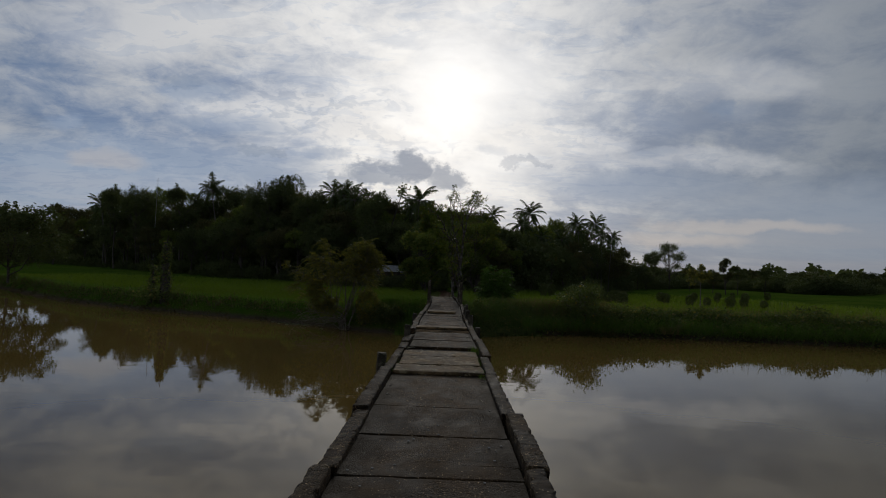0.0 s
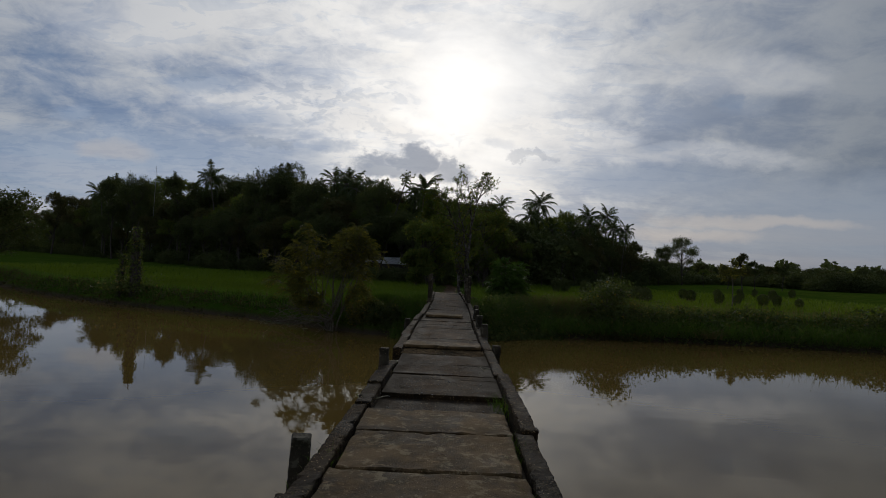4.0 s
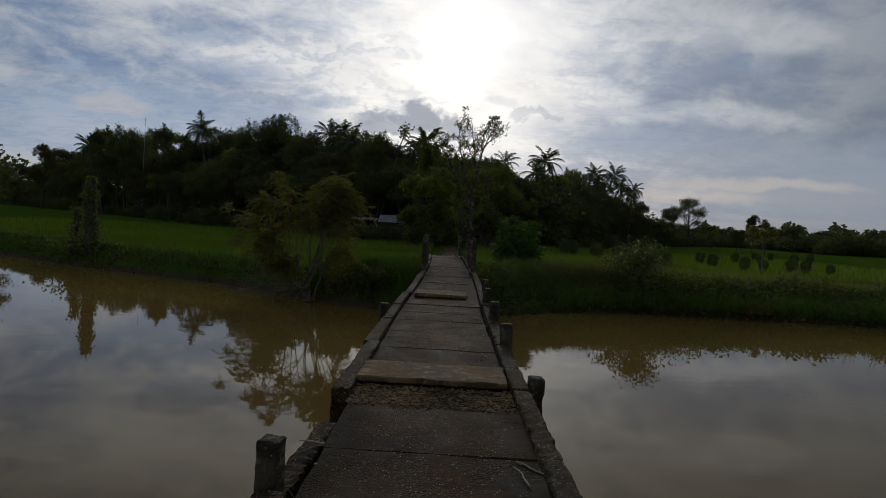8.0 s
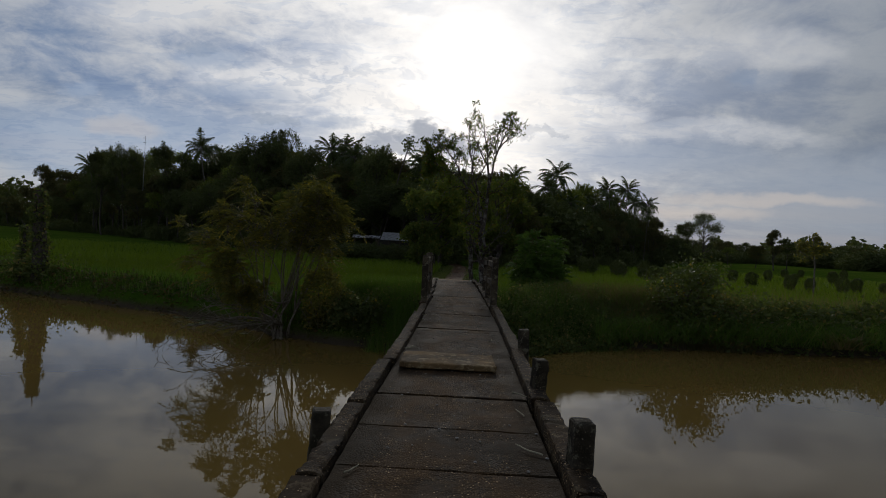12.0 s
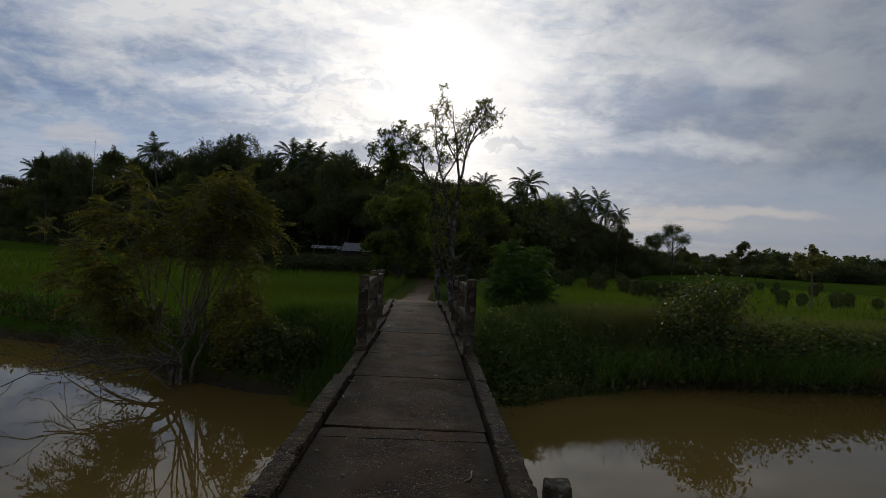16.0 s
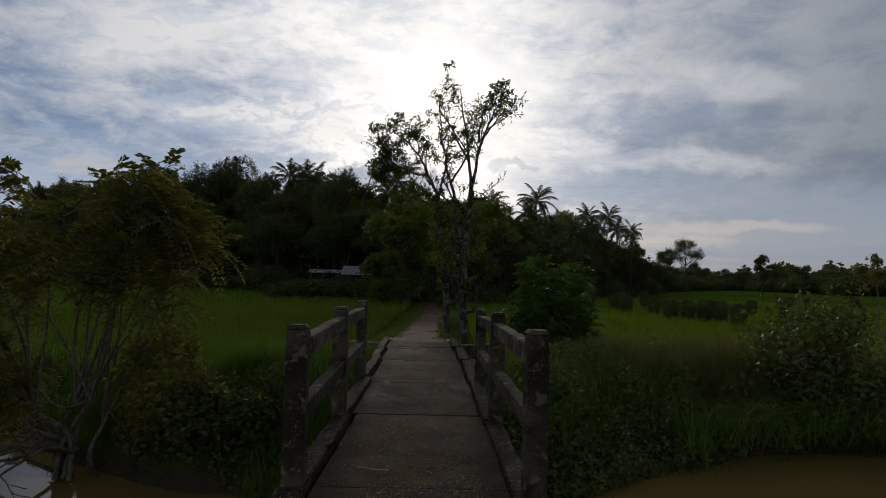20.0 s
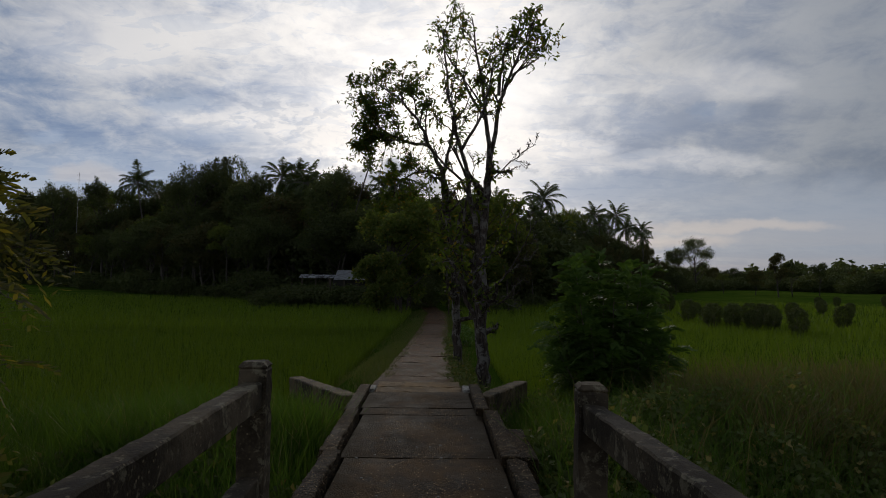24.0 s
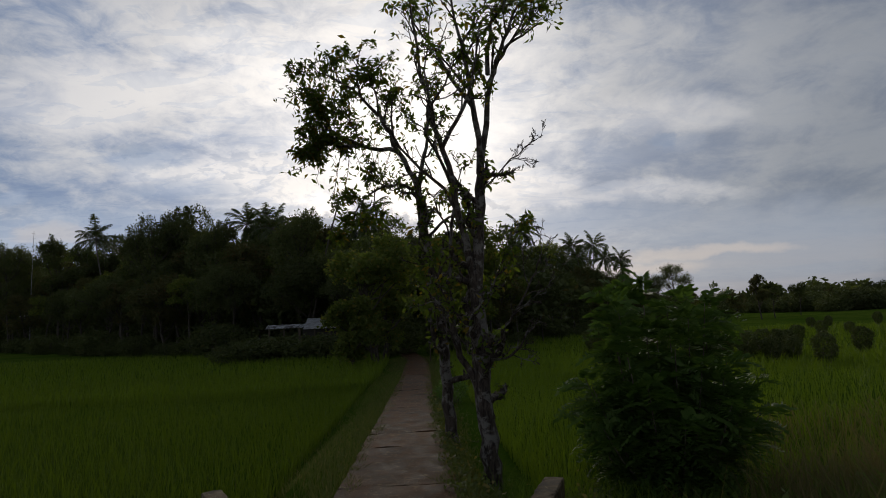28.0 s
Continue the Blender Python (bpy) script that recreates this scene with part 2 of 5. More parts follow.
def concrete(name, dark, light, moss, lichen=0.0, aggregate=0.6, wear=0.12, gutter=0.0, tint=(1.29, 1.0, 0.66)):
    def build(g, p):
        geo = g.n("ShaderNodeNewGeometry").outputs["Position"]
        rnd = g.n("ShaderNodeObjectInfo").outputs["Random"]
        big = g.noise(geo, 1.3, 5, 0.6, 0.4)
        stain = g.noise(g.map(geo, (1.0, 0.55, 1.0), (9, 4, 2)), 3.6, 6, 0.65, 0.3)
        cells = g.n("ShaderNodeTexVoronoi", {"Vector": geo, "Scale": 62.0})
        grit = cells.outputs["Distance"]
        tone = g.n("ShaderNodeSeparateColor", {0: cells.outputs["Color"]}).outputs[0]
        fine = g.noise(geo, 140, 3, 0.6)
        col = g.mix(g.span(g.m("ADD", g.m("MULTIPLY", big, 0.5), g.m("MULTIPLY", stain, 0.5)), 0.41, 0.59), dark, light)
        col = g.mix(g.m("MULTIPLY", g.span(g.noise(geo, 2.1, 6, 0.7), 0.50, 0.68), 0.75), col, moss)
        bare = g.span(g.noise(geo, 1.7, 5, 0.6, 0.3), 0.36, 0.60)
        stone = g.mix(g.m("POWER", tone, 1.6), g.mix(1.0, dark, 0.45, "MULTIPLY"), (0.34, 0.285, 0.22))
        col = g.mix(g.m("MULTIPLY", g.m("MULTIPLY", g.span(grit, 0.50, 0.22), bare), min(1.0, aggregate * 0.5)), col, stone)
        speck = g.m("MULTIPLY", g.m("GREATER_THAN", tone, 0.93), g.span(grit, 0.36, 0.16, 0.0, min(1.0, aggregate)))
        col = g.mix(g.m("MULTIPLY", speck, 0.9), col, (0.58, 0.53, 0.44))
        streak = g.span(g.noise(g.map(geo, (1.0, 1.7, 1.0), (2, 7, 1)), 5.5, 7, 0.75, 0.8), 0.56, 0.66)
        col = g.mix(g.m("MULTIPLY", streak, wear), col, (0.30, 0.255, 0.19))
        if lichen:
            pale = g.m("MULTIPLY", g.span(g.noise(geo, 9, 6, 0.7, 0.4), 0.54, 0.62), lichen)
            col = g.mix(pale, col, (0.30, 0.30, 0.26))
        if gutter:
            across = g.n("ShaderNodeSeparateXYZ", {0: p}).outputs[0]
            silt = g.m("ADD", g.m("ABSOLUTE", across), g.m("MULTIPLY", g.m("SUBTRACT", g.noise(geo, 2.4, 6, 0.65, 0.4), 0.5), 0.7))
            col = g.mix(g.m("MULTIPLY", g.span(silt, 0.34, 0.66), gutter), col, (0.020, 0.017, 0.011))
        col = g.mix(1.0, col, tint, "MULTIPLY")
        col = g.mix(1.0, col, g.mix(rnd, (0.78, 0.78, 0.78), (1.18, 1.16, 1.12)), "MULTIPLY")
        h = g.m("ADD", g.m("MULTIPLY", g.m("MULTIPLY", grit, bare), -aggregate * 0.9), g.m("ADD", g.m("MULTIPLY", fine, 0.3), g.m("MULTIPLY", stain, 0.9)))
        return col, g.ramp(stain, [(0.3, 0.7), (0.7, 0.95)]), h, 0.009

    return principled(name, build)


M = {}
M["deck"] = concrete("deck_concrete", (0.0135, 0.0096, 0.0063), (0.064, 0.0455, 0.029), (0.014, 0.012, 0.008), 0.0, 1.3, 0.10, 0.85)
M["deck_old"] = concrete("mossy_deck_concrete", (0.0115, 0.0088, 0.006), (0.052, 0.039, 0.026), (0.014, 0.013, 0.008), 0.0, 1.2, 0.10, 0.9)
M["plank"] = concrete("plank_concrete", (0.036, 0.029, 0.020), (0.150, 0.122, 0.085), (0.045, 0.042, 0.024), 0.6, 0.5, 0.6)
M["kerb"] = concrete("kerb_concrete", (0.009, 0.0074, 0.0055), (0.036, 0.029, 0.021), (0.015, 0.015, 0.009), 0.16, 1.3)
M["rail"] = concrete("rail_concrete", (0.028, 0.024, 0.020), (0.105, 0.092, 0.078), (0.032, 0.030, 0.025), 0.4, 0.25, tint=(1.13, 1.0, 0.77))
M["stump"] = concrete("stump_concrete", (0.020, 0.018, 0.015), (0.075, 0.066, 0.056), (0.026, 0.028, 0.018), 0.35, 0.4, tint=(1.08, 1.0, 0.80))
M["strip"] = concrete("strip_concrete", (0.060, 0.047, 0.033), (0.15, 0.120, 0.084), (0.05, 0.042, 0.028), 0.1, 0.5, 0.3)
M["wing"] = concrete("wing_concrete", (0.030, 0.024, 0.017), (0.125, 0.102, 0.074), (0.028, 0.025, 0.016), 0.30, 0.6, tint=(1.12, 1.0, 0.78))
M["rough"] = concrete("broken_aggregate", (0.05, 0.042, 0.033), (0.20, 0.17, 0.13), (0.05, 0.045, 0.03), 0.4, 0.6)
M["path"] = concrete("path_concrete", (0.030, 0.0172, 0.0098), (0.078, 0.045, 0.0255), (0.034, 0.027, 0.015), 0.0, 0.7, 0.5)
M["white"] = principled("worn_white_paint", lambda g, p: (g.mix(g.span(g.noise(p, 18, 5, 0.7), 0.45, 0.65), (0.42, 0.39, 0.33), (0.16, 0.14, 0.11)), 0.9))


def ground_build(g, p):
    geo = g.n("ShaderNodeNewGeometry").outputs["Position"]
    sep = g.n("ShaderNodeSeparateXYZ", {0: geo})
    big = g.noise(geo, 0.11, 4, 0.55, 0.5)
    mid = g.noise(geo, 0.9, 6, 0.65)
    fine = g.noise(g.map(geo, (1, 1, 0.3)), 16, 5, 0.7)
    green = g.mix(g.span(big, 0.35, 0.65), (0.054, 0.104, 0.009), (0.096, 0.136, 0.016))
    green = g.mix(g.m("MULTIPLY", g.span(fine, 0.35, 0.7), 0.7), green, (0.025, 0.055, 0.008))
    green = g.mix(g.m("MULTIPLY", g.span(mid, 0.52, 0.72), 0.45), green, (0.095, 0.115, 0.03))
    soil = g.mix(fine, (0.05, 0.038, 0.024), (0.11, 0.085, 0.055))
    low = g.span(g.m("ADD", sep.outputs[2], g.m("MULTIPLY", mid, 0.35)), -1.55, -1.85)
    col = g.mix(low, green, soil)
    return col, 0.95, g.m("ADD", g.m("MULTIPLY", fine, 1.0), mid), 0.12


M["ground"] = principled("paddy_ground", ground_build)
M["ground"].node_tree.nodes["Principled BSDF"].inputs["Specular IOR Level"].default_value = 0.0


def water_build(g, p):
    geo = g.n("ShaderNodeNewGeometry").outputs["Position"]
    mud = g.mix(g.span(g.noise(geo, 0.07, 3), 0.35, 0.65), (0.185, 0.115, 0.030), (0.220, 0.139, 0.037))
    calm = g.span(g.noise(geo, 0.09, 3, 0.5, 0.6), 0.40, 0.66)
    wave = g.noise(g.map(geo, (1.0, 2.2, 1)), 0.9, 3, 0.5, 0.3)
    ripple = g.noise(g.map(geo, (1.0, 1.6, 1)), 6.0, 3, 0.5)
    return mud, 0.015, g.m("ADD", g.m("MULTIPLY", wave, 1.0), g.m("MULTIPLY", g.m("MULTIPLY", ripple, calm), 0.08)), 0.0018


M["water"] = principled("muddy_water", water_build, spec=0.31)
M["water"].node_tree.nodes["Principled BSDF"].inputs["IOR"].default_value = 1.33


def bark(name, dark, light, pale, white=0.5):
    def build(g, p):
        geo = g.n("ShaderNodeNewGeometry").outputs["Position"]
        a = g.noise(g.map(geo, (3, 3, 0.8)), 6, 6, 0.7, 0.5)
        b = g.noise(geo, 5, 5, 0.65, 0.6)
        col = g.mix(g.span(a, 0.35, 0.65), dark, light)
        col = g.mix(g.m("MULTIPLY", g.span(b, 0.50, 0.60), white), col, pale)
        return col, 0.9, a, 0.02

    return principled(name, build)


M["bark"] = bark("mottled_bark", (0.028, 0.020, 0.016), (0.105, 0.082, 0.064), (0.34, 0.32, 0.28), 0.45)
M["bark_dark"] = bark("forest_bark", (0.04, 0.032, 0.026), (0.11, 0.09, 0.07), (0.2, 0.18, 0.15), 0.3)
M["palm_bark"] = bark("palm_bark", (0.07, 0.06, 0.05), (0.17, 0.15, 0.125), (0.24, 0.22, 0.19), 0.3)
M["twig"] = bark("twig_bark", (0.08, 0.065, 0.045), (0.19, 0.16, 0.115), (0.28, 0.25, 0.2), 0.5)


def foliage(name, dark, light, odd=None, odd_share=0.0, thin=0.35, gloss=0.7, spec=0.12):
    mat = bpy.data.materials.new(name)
    mat.use_nodes = True
    g = Nodes(mat.node_tree)
    geo = g.n("ShaderNodeNewGeometry")
    rnd = geo.outputs["Random Per Island"]
    obj = g.n("ShaderNodeObjectInfo").outputs["Random"]
    patch = g.noise(geo.outputs["Position"], 0.8, 3)
    col = g.mix(g.m("ADD", g.m("MULTIPLY", rnd, 0.6), g.m("MULTIPLY", patch, 0.4)), dark, light)
    if odd:
        col = g.mix(g.m("GREATER_THAN", g.m("FRACT", g.m("MULTIPLY", rnd, 7.13)), 1 - odd_share), col, odd)
    col = g.mix(1.0, col, g.mix(obj, (0.82, 0.82, 0.80), (1.15, 1.15, 1.12)), "MULTIPLY")
    bsdf = g.n("ShaderNodeBsdfPrincipled", {"Base Color": col, "Roughness": gloss, "Specular IOR Level": spec})
    tr = g.n("ShaderNodeBsdfTranslucent", {"Color": g.mix(1.0, col, (1.5, 1.6, 0.7), "MULTIPLY")})
    mixed = g.n("ShaderNodeMixShader", {0: thin, 1: bsdf.outputs[0], 2: tr.outputs[0]})
    g.n("ShaderNodeOutputMaterial", {"Surface": mixed.outputs[0]})
    return mat


M["leaf_forest"] = foliage("forest_leaves", (0.062, 0.076, 0.030), (0.122, 0.136, 0.050), (0.13, 0.11, 0.045), 0.04, 0.22, 0.7)
M["leaf_brown"] = foliage("brownish_leaves", (0.070, 0.074, 0.030), (0.140, 0.132, 0.052), (0.15, 0.095, 0.042), 0.12, 0.25, 0.7)
M["leaf_edge"] = foliage("edge_leaves", (0.085, 0.108, 0.030), (0.160, 0.185, 0.052), (0.22, 0.18, 0.05), 0.10, 0.50, 0.6)
M["leaf_palm"] = foliage("palm_leaves", (0.045, 0.065, 0.020), (0.09, 0.115, 0.036), (0.11, 0.08, 0.035), 0.05, 0.2, 0.45)
M["leaf_tree"] = foliage("broad_leaves", (0.060, 0.090, 0.020), (0.12, 0.150, 0.032), (0.20, 0.14, 0.03), 0.12, 0.5, 0.65)
M["leaf_bush"] = foliage("pinnate_leaves", (0.112, 0.106, 0.040), (0.205, 0.190, 0.066), (0.30, 0.23, 0.050), 0.12, 0.42, 0.65, 0.08)
M["leaf_near"] = foliage("shrub_leaves", (0.058, 0.110, 0.024), (0.132, 0.205, 0.047), None, 0, 0.34, 0.6, 0.14)
M["leaf_creeper"] = foliage("creeper_leaves", (0.062, 0.080, 0.027), (0.148, 0.172, 0.058), (0.24, 0.19, 0.07), 0.10, 0.34, 0.62, 0.12)
M["leaf_gold"] = foliage("gold_green_leaves", (0.055, 0.075, 0.022), (0.125, 0.145, 0.040), (0.26, 0.19, 0.035), 0.035, 0.28, 0.5, 0.22)
M["grass"] = foliage("grass_blades", (0.060, 0.110, 0.016), (0.12, 0.185, 0.032), (0.19, 0.17, 0.08), 0.05, 0.35, 0.55)
M["verge"] = foliage("verge_grass", (0.075, 0.090, 0.026), (0.135, 0.150, 0.045), (0.18, 0.15, 0.07), 0.15, 0.3, 0.7)
M["paddy"] = foliage("rice_blades", (0.099, 0.146, 0.014), (0.137, 0.182, 0.019), (0.115, 0.16, 0.028), 0.05, 0.35, 0.5)
M["dry"] = foliage("dry_grass", (0.12, 0.095, 0.045), (0.24, 0.185, 0.095), (0.10, 0.12, 0.03), 0.2, 0.35, 0.6)
M["roof"] = principled("pale_sheet_roof", lambda g, p: (g.mix(g.span(g.noise(p, 3, 5, 0.6), 0.4, 0.7), (0.50, 0.50, 0.49), (0.30, 0.28, 0.25)), 0.6))
M["roof_old"] = principled("rusty_sheet_roof", lambda g, p: (g.mix(g.span(g.noise(p, 2.2, 5, 0.7), 0.42, 0.58), (0.36, 0.36, 0.35), (0.05, 0.042, 0.035)), 0.7))
# plaster darkened so its colour carries the shade on the house wall
M["plaster"] = principled("shaded_plaster", lambda g, p: (g.mix(g.noise(p, 2, 5, 0.6), (0.045, 0.040, 0.034), (0.085, 0.075, 0.062)), 0.9))
M["dark_wood"] = principled("weathered_wood", lambda g, p: (g.mix(g.noise(g.map(p, (6, 6, 1)), 5, 4), (0.06, 0.045, 0.03), (0.14, 0.11, 0.08)), 0.85))
M["steel"] = principled("grey_steel", lambda g, p: (g.mix(g.noise(p, 8, 4), (0.20, 0.20, 0.20), (0.32, 0.31, 0.30)), 0.5))
# near-black colour stands in for the shade inside the door and windows
M["black"] = principled("opening_shade", lambda g, p: (g.mix(g.noise(p, 4, 3), (0.015, 0.014, 0.012), (0.03, 0.028, 0.025)), 0.9))
M["straw"] = principled("dry_straw", lambda g, p: (g.mix(g.noise(p, 20, 3), (0.30, 0.26, 0.17), (0.45, 0.40, 0.28)), 0.8))
M["pebble"] = principled("pale_pebble", lambda g, p: (g.mix(g.noise(p, 30, 3), (0.22, 0.20, 0.17), (0.42, 0.39, 0.34)), 0.8))


# ---------- mesh helpers ----------
def mesh_of(name, verts, faces, material, smooth=False):
    """A mesh from vertex rows and equal-sided faces, given as arrays."""
    verts, faces = np.asarray(verts, np.float32).reshape(-1, 3), np.asarray(faces, np.int32)
    k = faces.shape[1]
    me = bpy.data.meshes.new(name)
    me.vertices.add(len(verts))
    me.vertices.foreach_set("co", verts.ravel())
    me.loops.add(faces.size)
    me.loops.foreach_set("vertex_index", faces.ravel())
    me.polygons.add(len(faces))
    me.polygons.foreach_set("loop_start", np.arange(0, faces.size, k, dtype=np.int32))
    me.update(calc_edges=True)
    if smooth:
        me.polygons.foreach_set("use_smooth", np.ones(len(faces), bool))
    me.materials.append(material)
    return me


def attach(name, me, parent=None, label=""):
    ob = new(name, me)
    if parent is not None:
        ob.parent = parent
    return tagged(ob, label)


def part(name, bm, material, parent=None, label=""):
    me = bpy.data.meshes.new(name)
    bm.to_mesh(me)
    bm.free()
    me.materials.append(material)
    return attach(name, me, parent, label)


def thing(name, at, label, category, group="", kind=""):
    ob = new(name)
    ob.empty_display_size = 0.2
    ob.location = at
    return tagged(ob, label, category, group, kind)


def block(size, bevel=0.012, rough=0.0, seed=0, step=0.0, taper=0.0, grain=17.0):
    """A box centred in x and y that stands on z = 0, with chipped and worn edges. step: how finely it is cut for that."""
    bm = bmesh.new()
    bmesh.ops.create_cube(bm, size=1)
    bmesh.ops.scale(bm, vec=size, verts=bm.verts)
    bmesh.ops.translate(bm, vec=(0, 0, size[2] / 2), verts=bm.verts)
    if taper:
        for v in bm.verts:
            if v.co.z > size[2] / 2:
                v.co.x *= 1 - taper
                v.co.y *= 1 - taper
    if bevel:
        bmesh.ops.bevel(bm, geom=bm.edges[:], offset=bevel, segments=1, affect="EDGES")
    if step:
        for axis in range(3):
            lo = (-size[0] / 2, -size[1] / 2, 0.0)[axis]
            count = int(size[axis] / step)
            for k in range(1, count + 1):
                at, way = [0, 0, 0], [0, 0, 0]
                at[axis], way[axis] = lo + size[axis] * k / (count + 1), 1
                bmesh.ops.bisect_plane(bm, geom=bm.verts[:] + bm.edges[:] + bm.faces[:], plane_co=at, plane_no=way)
    if rough:
        shift = Vector((seed * 3.7, seed * 1.3, seed))
        hx, hy = size[0] / 2 - bevel * 1.5, size[1] / 2 - bevel * 1.5
        for v in bm.verts:
            q = v.co * grain + shift
            edge = (abs(v.co.x) > hx) + (abs(v.co.y) > hy) + (v.co.z > size[2] - bevel * 1.5)
            v.co += noise.noise_vector(q) * rough * (0.45 if edge < 2 else 1.0)
            if edge > 1:
                chip = max(0.0, noise.noise(q * 0.45) - 0.25) * rough * 3.0
                v.co.x -= math.copysign(chip, v.co.x) if abs(v.co.x) > hx else 0
                v.co.y -= math.copysign(chip, v.co.y) if abs(v.co.y) > hy else 0
                v.co.z -= chip * 0.7 if v.co.z > size[2] - bevel * 1.5 else 0
    return bm


def tubes(lines, sides=6):
    """Verts and quads of tapered tubes along polylines [(points, radii)]."""
    V, F, at = [], [], 0
    ang = np.linspace(0, 2 * np.pi, sides, endpoint=False)
    ca, sa = np.cos(ang)[:, None], np.sin(ang)[:, None]
    for pts, rad in lines:
        pts = np.asarray(pts, float)
        d = np.gradient(pts, axis=0)
        d /= np.linalg.norm(d, axis=1, keepdims=True) + 1e-9
        ref = np.array([0.31, 0.94, 0.13])
        for n in range(len(pts)):
            u = np.cross(d[n], ref)
            u /= np.linalg.norm(u) + 1e-9
            w = np.cross(d[n], u)
            V.append(pts[n] + rad[n] * (ca * u + sa * w))
        i = np.arange(sides)
        j = (i + 1) % sides
        for n in range(len(pts) - 1):
            a, b = at + n * sides, at + (n + 1) * sides
            F.append(np.stack([a + i, a + j, b + j, b + i], 1))
        at += len(pts) * sides
    return np.concatenate(V), np.concatenate(F)


def leaf_quads(rng, anchors, size, aspect=0.45, spread=0.0, droop=0.3, fold=0.12):
    """Pointed leaves, one at each anchor."""
    a = np.asarray(anchors, float)
    n = len(a)
    if spread:
        a = a + rng.normal(0, spread, (n, 3))
    d = rng.normal(0, 1, (n, 3))
    d[:, 2] = d[:, 2] * 0.7 - droop
    d /= np.linalg.norm(d, axis=1, keepdims=True) + 1e-9
    s = np.cross(d, rng.normal(0, 1, (n, 3)))
    s /= np.linalg.norm(s, axis=1, keepdims=True) + 1e-9
    up = np.cross(s, d)
    L = (size * rng.uniform(0.6, 1.3, n))[:, None]
    W = L * aspect * 0.5
    v = np.stack([a, a + d * L * 0.45 + s * W + up * L * fold, a + d * L, a + d * L * 0.45 - s * W + up * L * fold], 1)
    return v.reshape(-1, 3), np.arange(4 * n).reshape(-1, 4)


def joined(pieces):
    V, F, at = [], [], 0
    for v, f in pieces:
        V.append(v)
        F.append(f + at)
        at += len(v)
    return np.concatenate(V), np.concatenate(F)


def unit(v):
    v = np.asarray(v, float)
    return v / (np.linalg.norm(v) + 1e-9)


def limb(rng, start, way, length, radius, steps=5, wander=0.25, rise=0.05, end=0.45):
    """A wandering tapered branch."""
    p, d, pts = np.array(start, float), unit(way), [np.array(start, float)]
    for _ in range(steps):
        d = unit(d + rng.normal(0, wander, 3) + (0, 0, rise))
        p = p + d * length / steps
        pts.append(p.copy())
    return np.array(pts), np.linspace(radius, radius * end, steps + 1)


def branch_out(rng, stem, count, depth, ratio=0.6, angle=0.9, lo=0.3, wander=0.25, rise=0.08):
    """Side branches of a stem, and theirs in turn. Returns all lines and the twig lines of the last order."""
    lines, tips = [], []
    pts, rad = stem
    total = np.linalg.norm(np.diff(pts, axis=0), axis=1).sum()
    for k in range(count):
        f = lo + (1 - lo) * (k + rng.uniform(0.1, 0.9)) / count
        x = f * (len(pts) - 1)
        i = min(int(x), len(pts) - 2)
        base = pts[i] + (pts[i + 1] - pts[i]) * (x - i)
        along = unit(pts[i + 1] - pts[i])
        side = unit(np.cross(along, rng.normal(0, 1, 3)))
        way = along * math.cos(angle) + side * math.sin(angle)
        r0 = (rad[i] + (rad[i + 1] - rad[i]) * (x - i)) * 0.62
        line = limb(rng, base, way, total * ratio * rng.uniform(0.6, 1.1) * (1.1 - 0.45 * f), r0, 4, wander, rise, 0.4)
        lines.append(line)
        if depth > 1:
            more, last = branch_out(rng, line, max(2, count - 1), depth - 1, ratio, angle, 0.3, wander, rise)
            lines += more
            tips += last
        else:
            tips.append(line)
    return lines, tips


def along_twigs(rng, tips, per):
    out = []
    for pts, _ in tips:
        f = rng.uniform(0.25, 1.0, per) * (len(pts) - 1)
        i = np.minimum(f.astype(int), len(pts) - 2)
        out.append(pts[i] + (pts[i + 1] - pts[i]) * (f - i)[:, None])
    return np.concatenate(out)


# ---------- plan ----------
WATER = -2.15
FIELD = -0.95


def bank_y(x):
    """The far water's edge."""
    return np.interp(x, [-600, -200, -60, -45, -34, -23.4, -15.5, -12.2, -10.7, -9.5, -6.4, -5.5, -2.8, 0, 1.2, 2.6, 4.3, 6.1, 8.1, 10, 12, 15, 22, 40, 80, 300, 600], [424, 175, 78, 64, 53.5, 46.8, 43.2, 41.9, 41.0, 40.4, 37.6, 37.2, 36.2, 35.8, 35.8, 36.8, 38.0, 38.9, 39.5, 39.6, 39.9, 40.1, 39.8, 39.8, 41, 47, 62])


def path_z(y):
    return np.interp(y, [35, 40.9, 45, 55, 62, 120], [-0.30, -0.08, -0.30, -0.72, -0.84, -0.80])


def path_x(y):
    return np.interp(y, [40, 43, 47.5, 56, 67, 78, 95, 130], [-0.22, -0.25, -0.24, -0.18, 0.02, 0.08, -1.2, -5.0])


def wob(x, y, s, k=0.0):
    return np.sin(x * s + 1.3 * np.sin(y * s * 0.7 + k)) * np.cos(y * s * 0.9 + k + 0.8 * np.sin(x * s * 0.6))


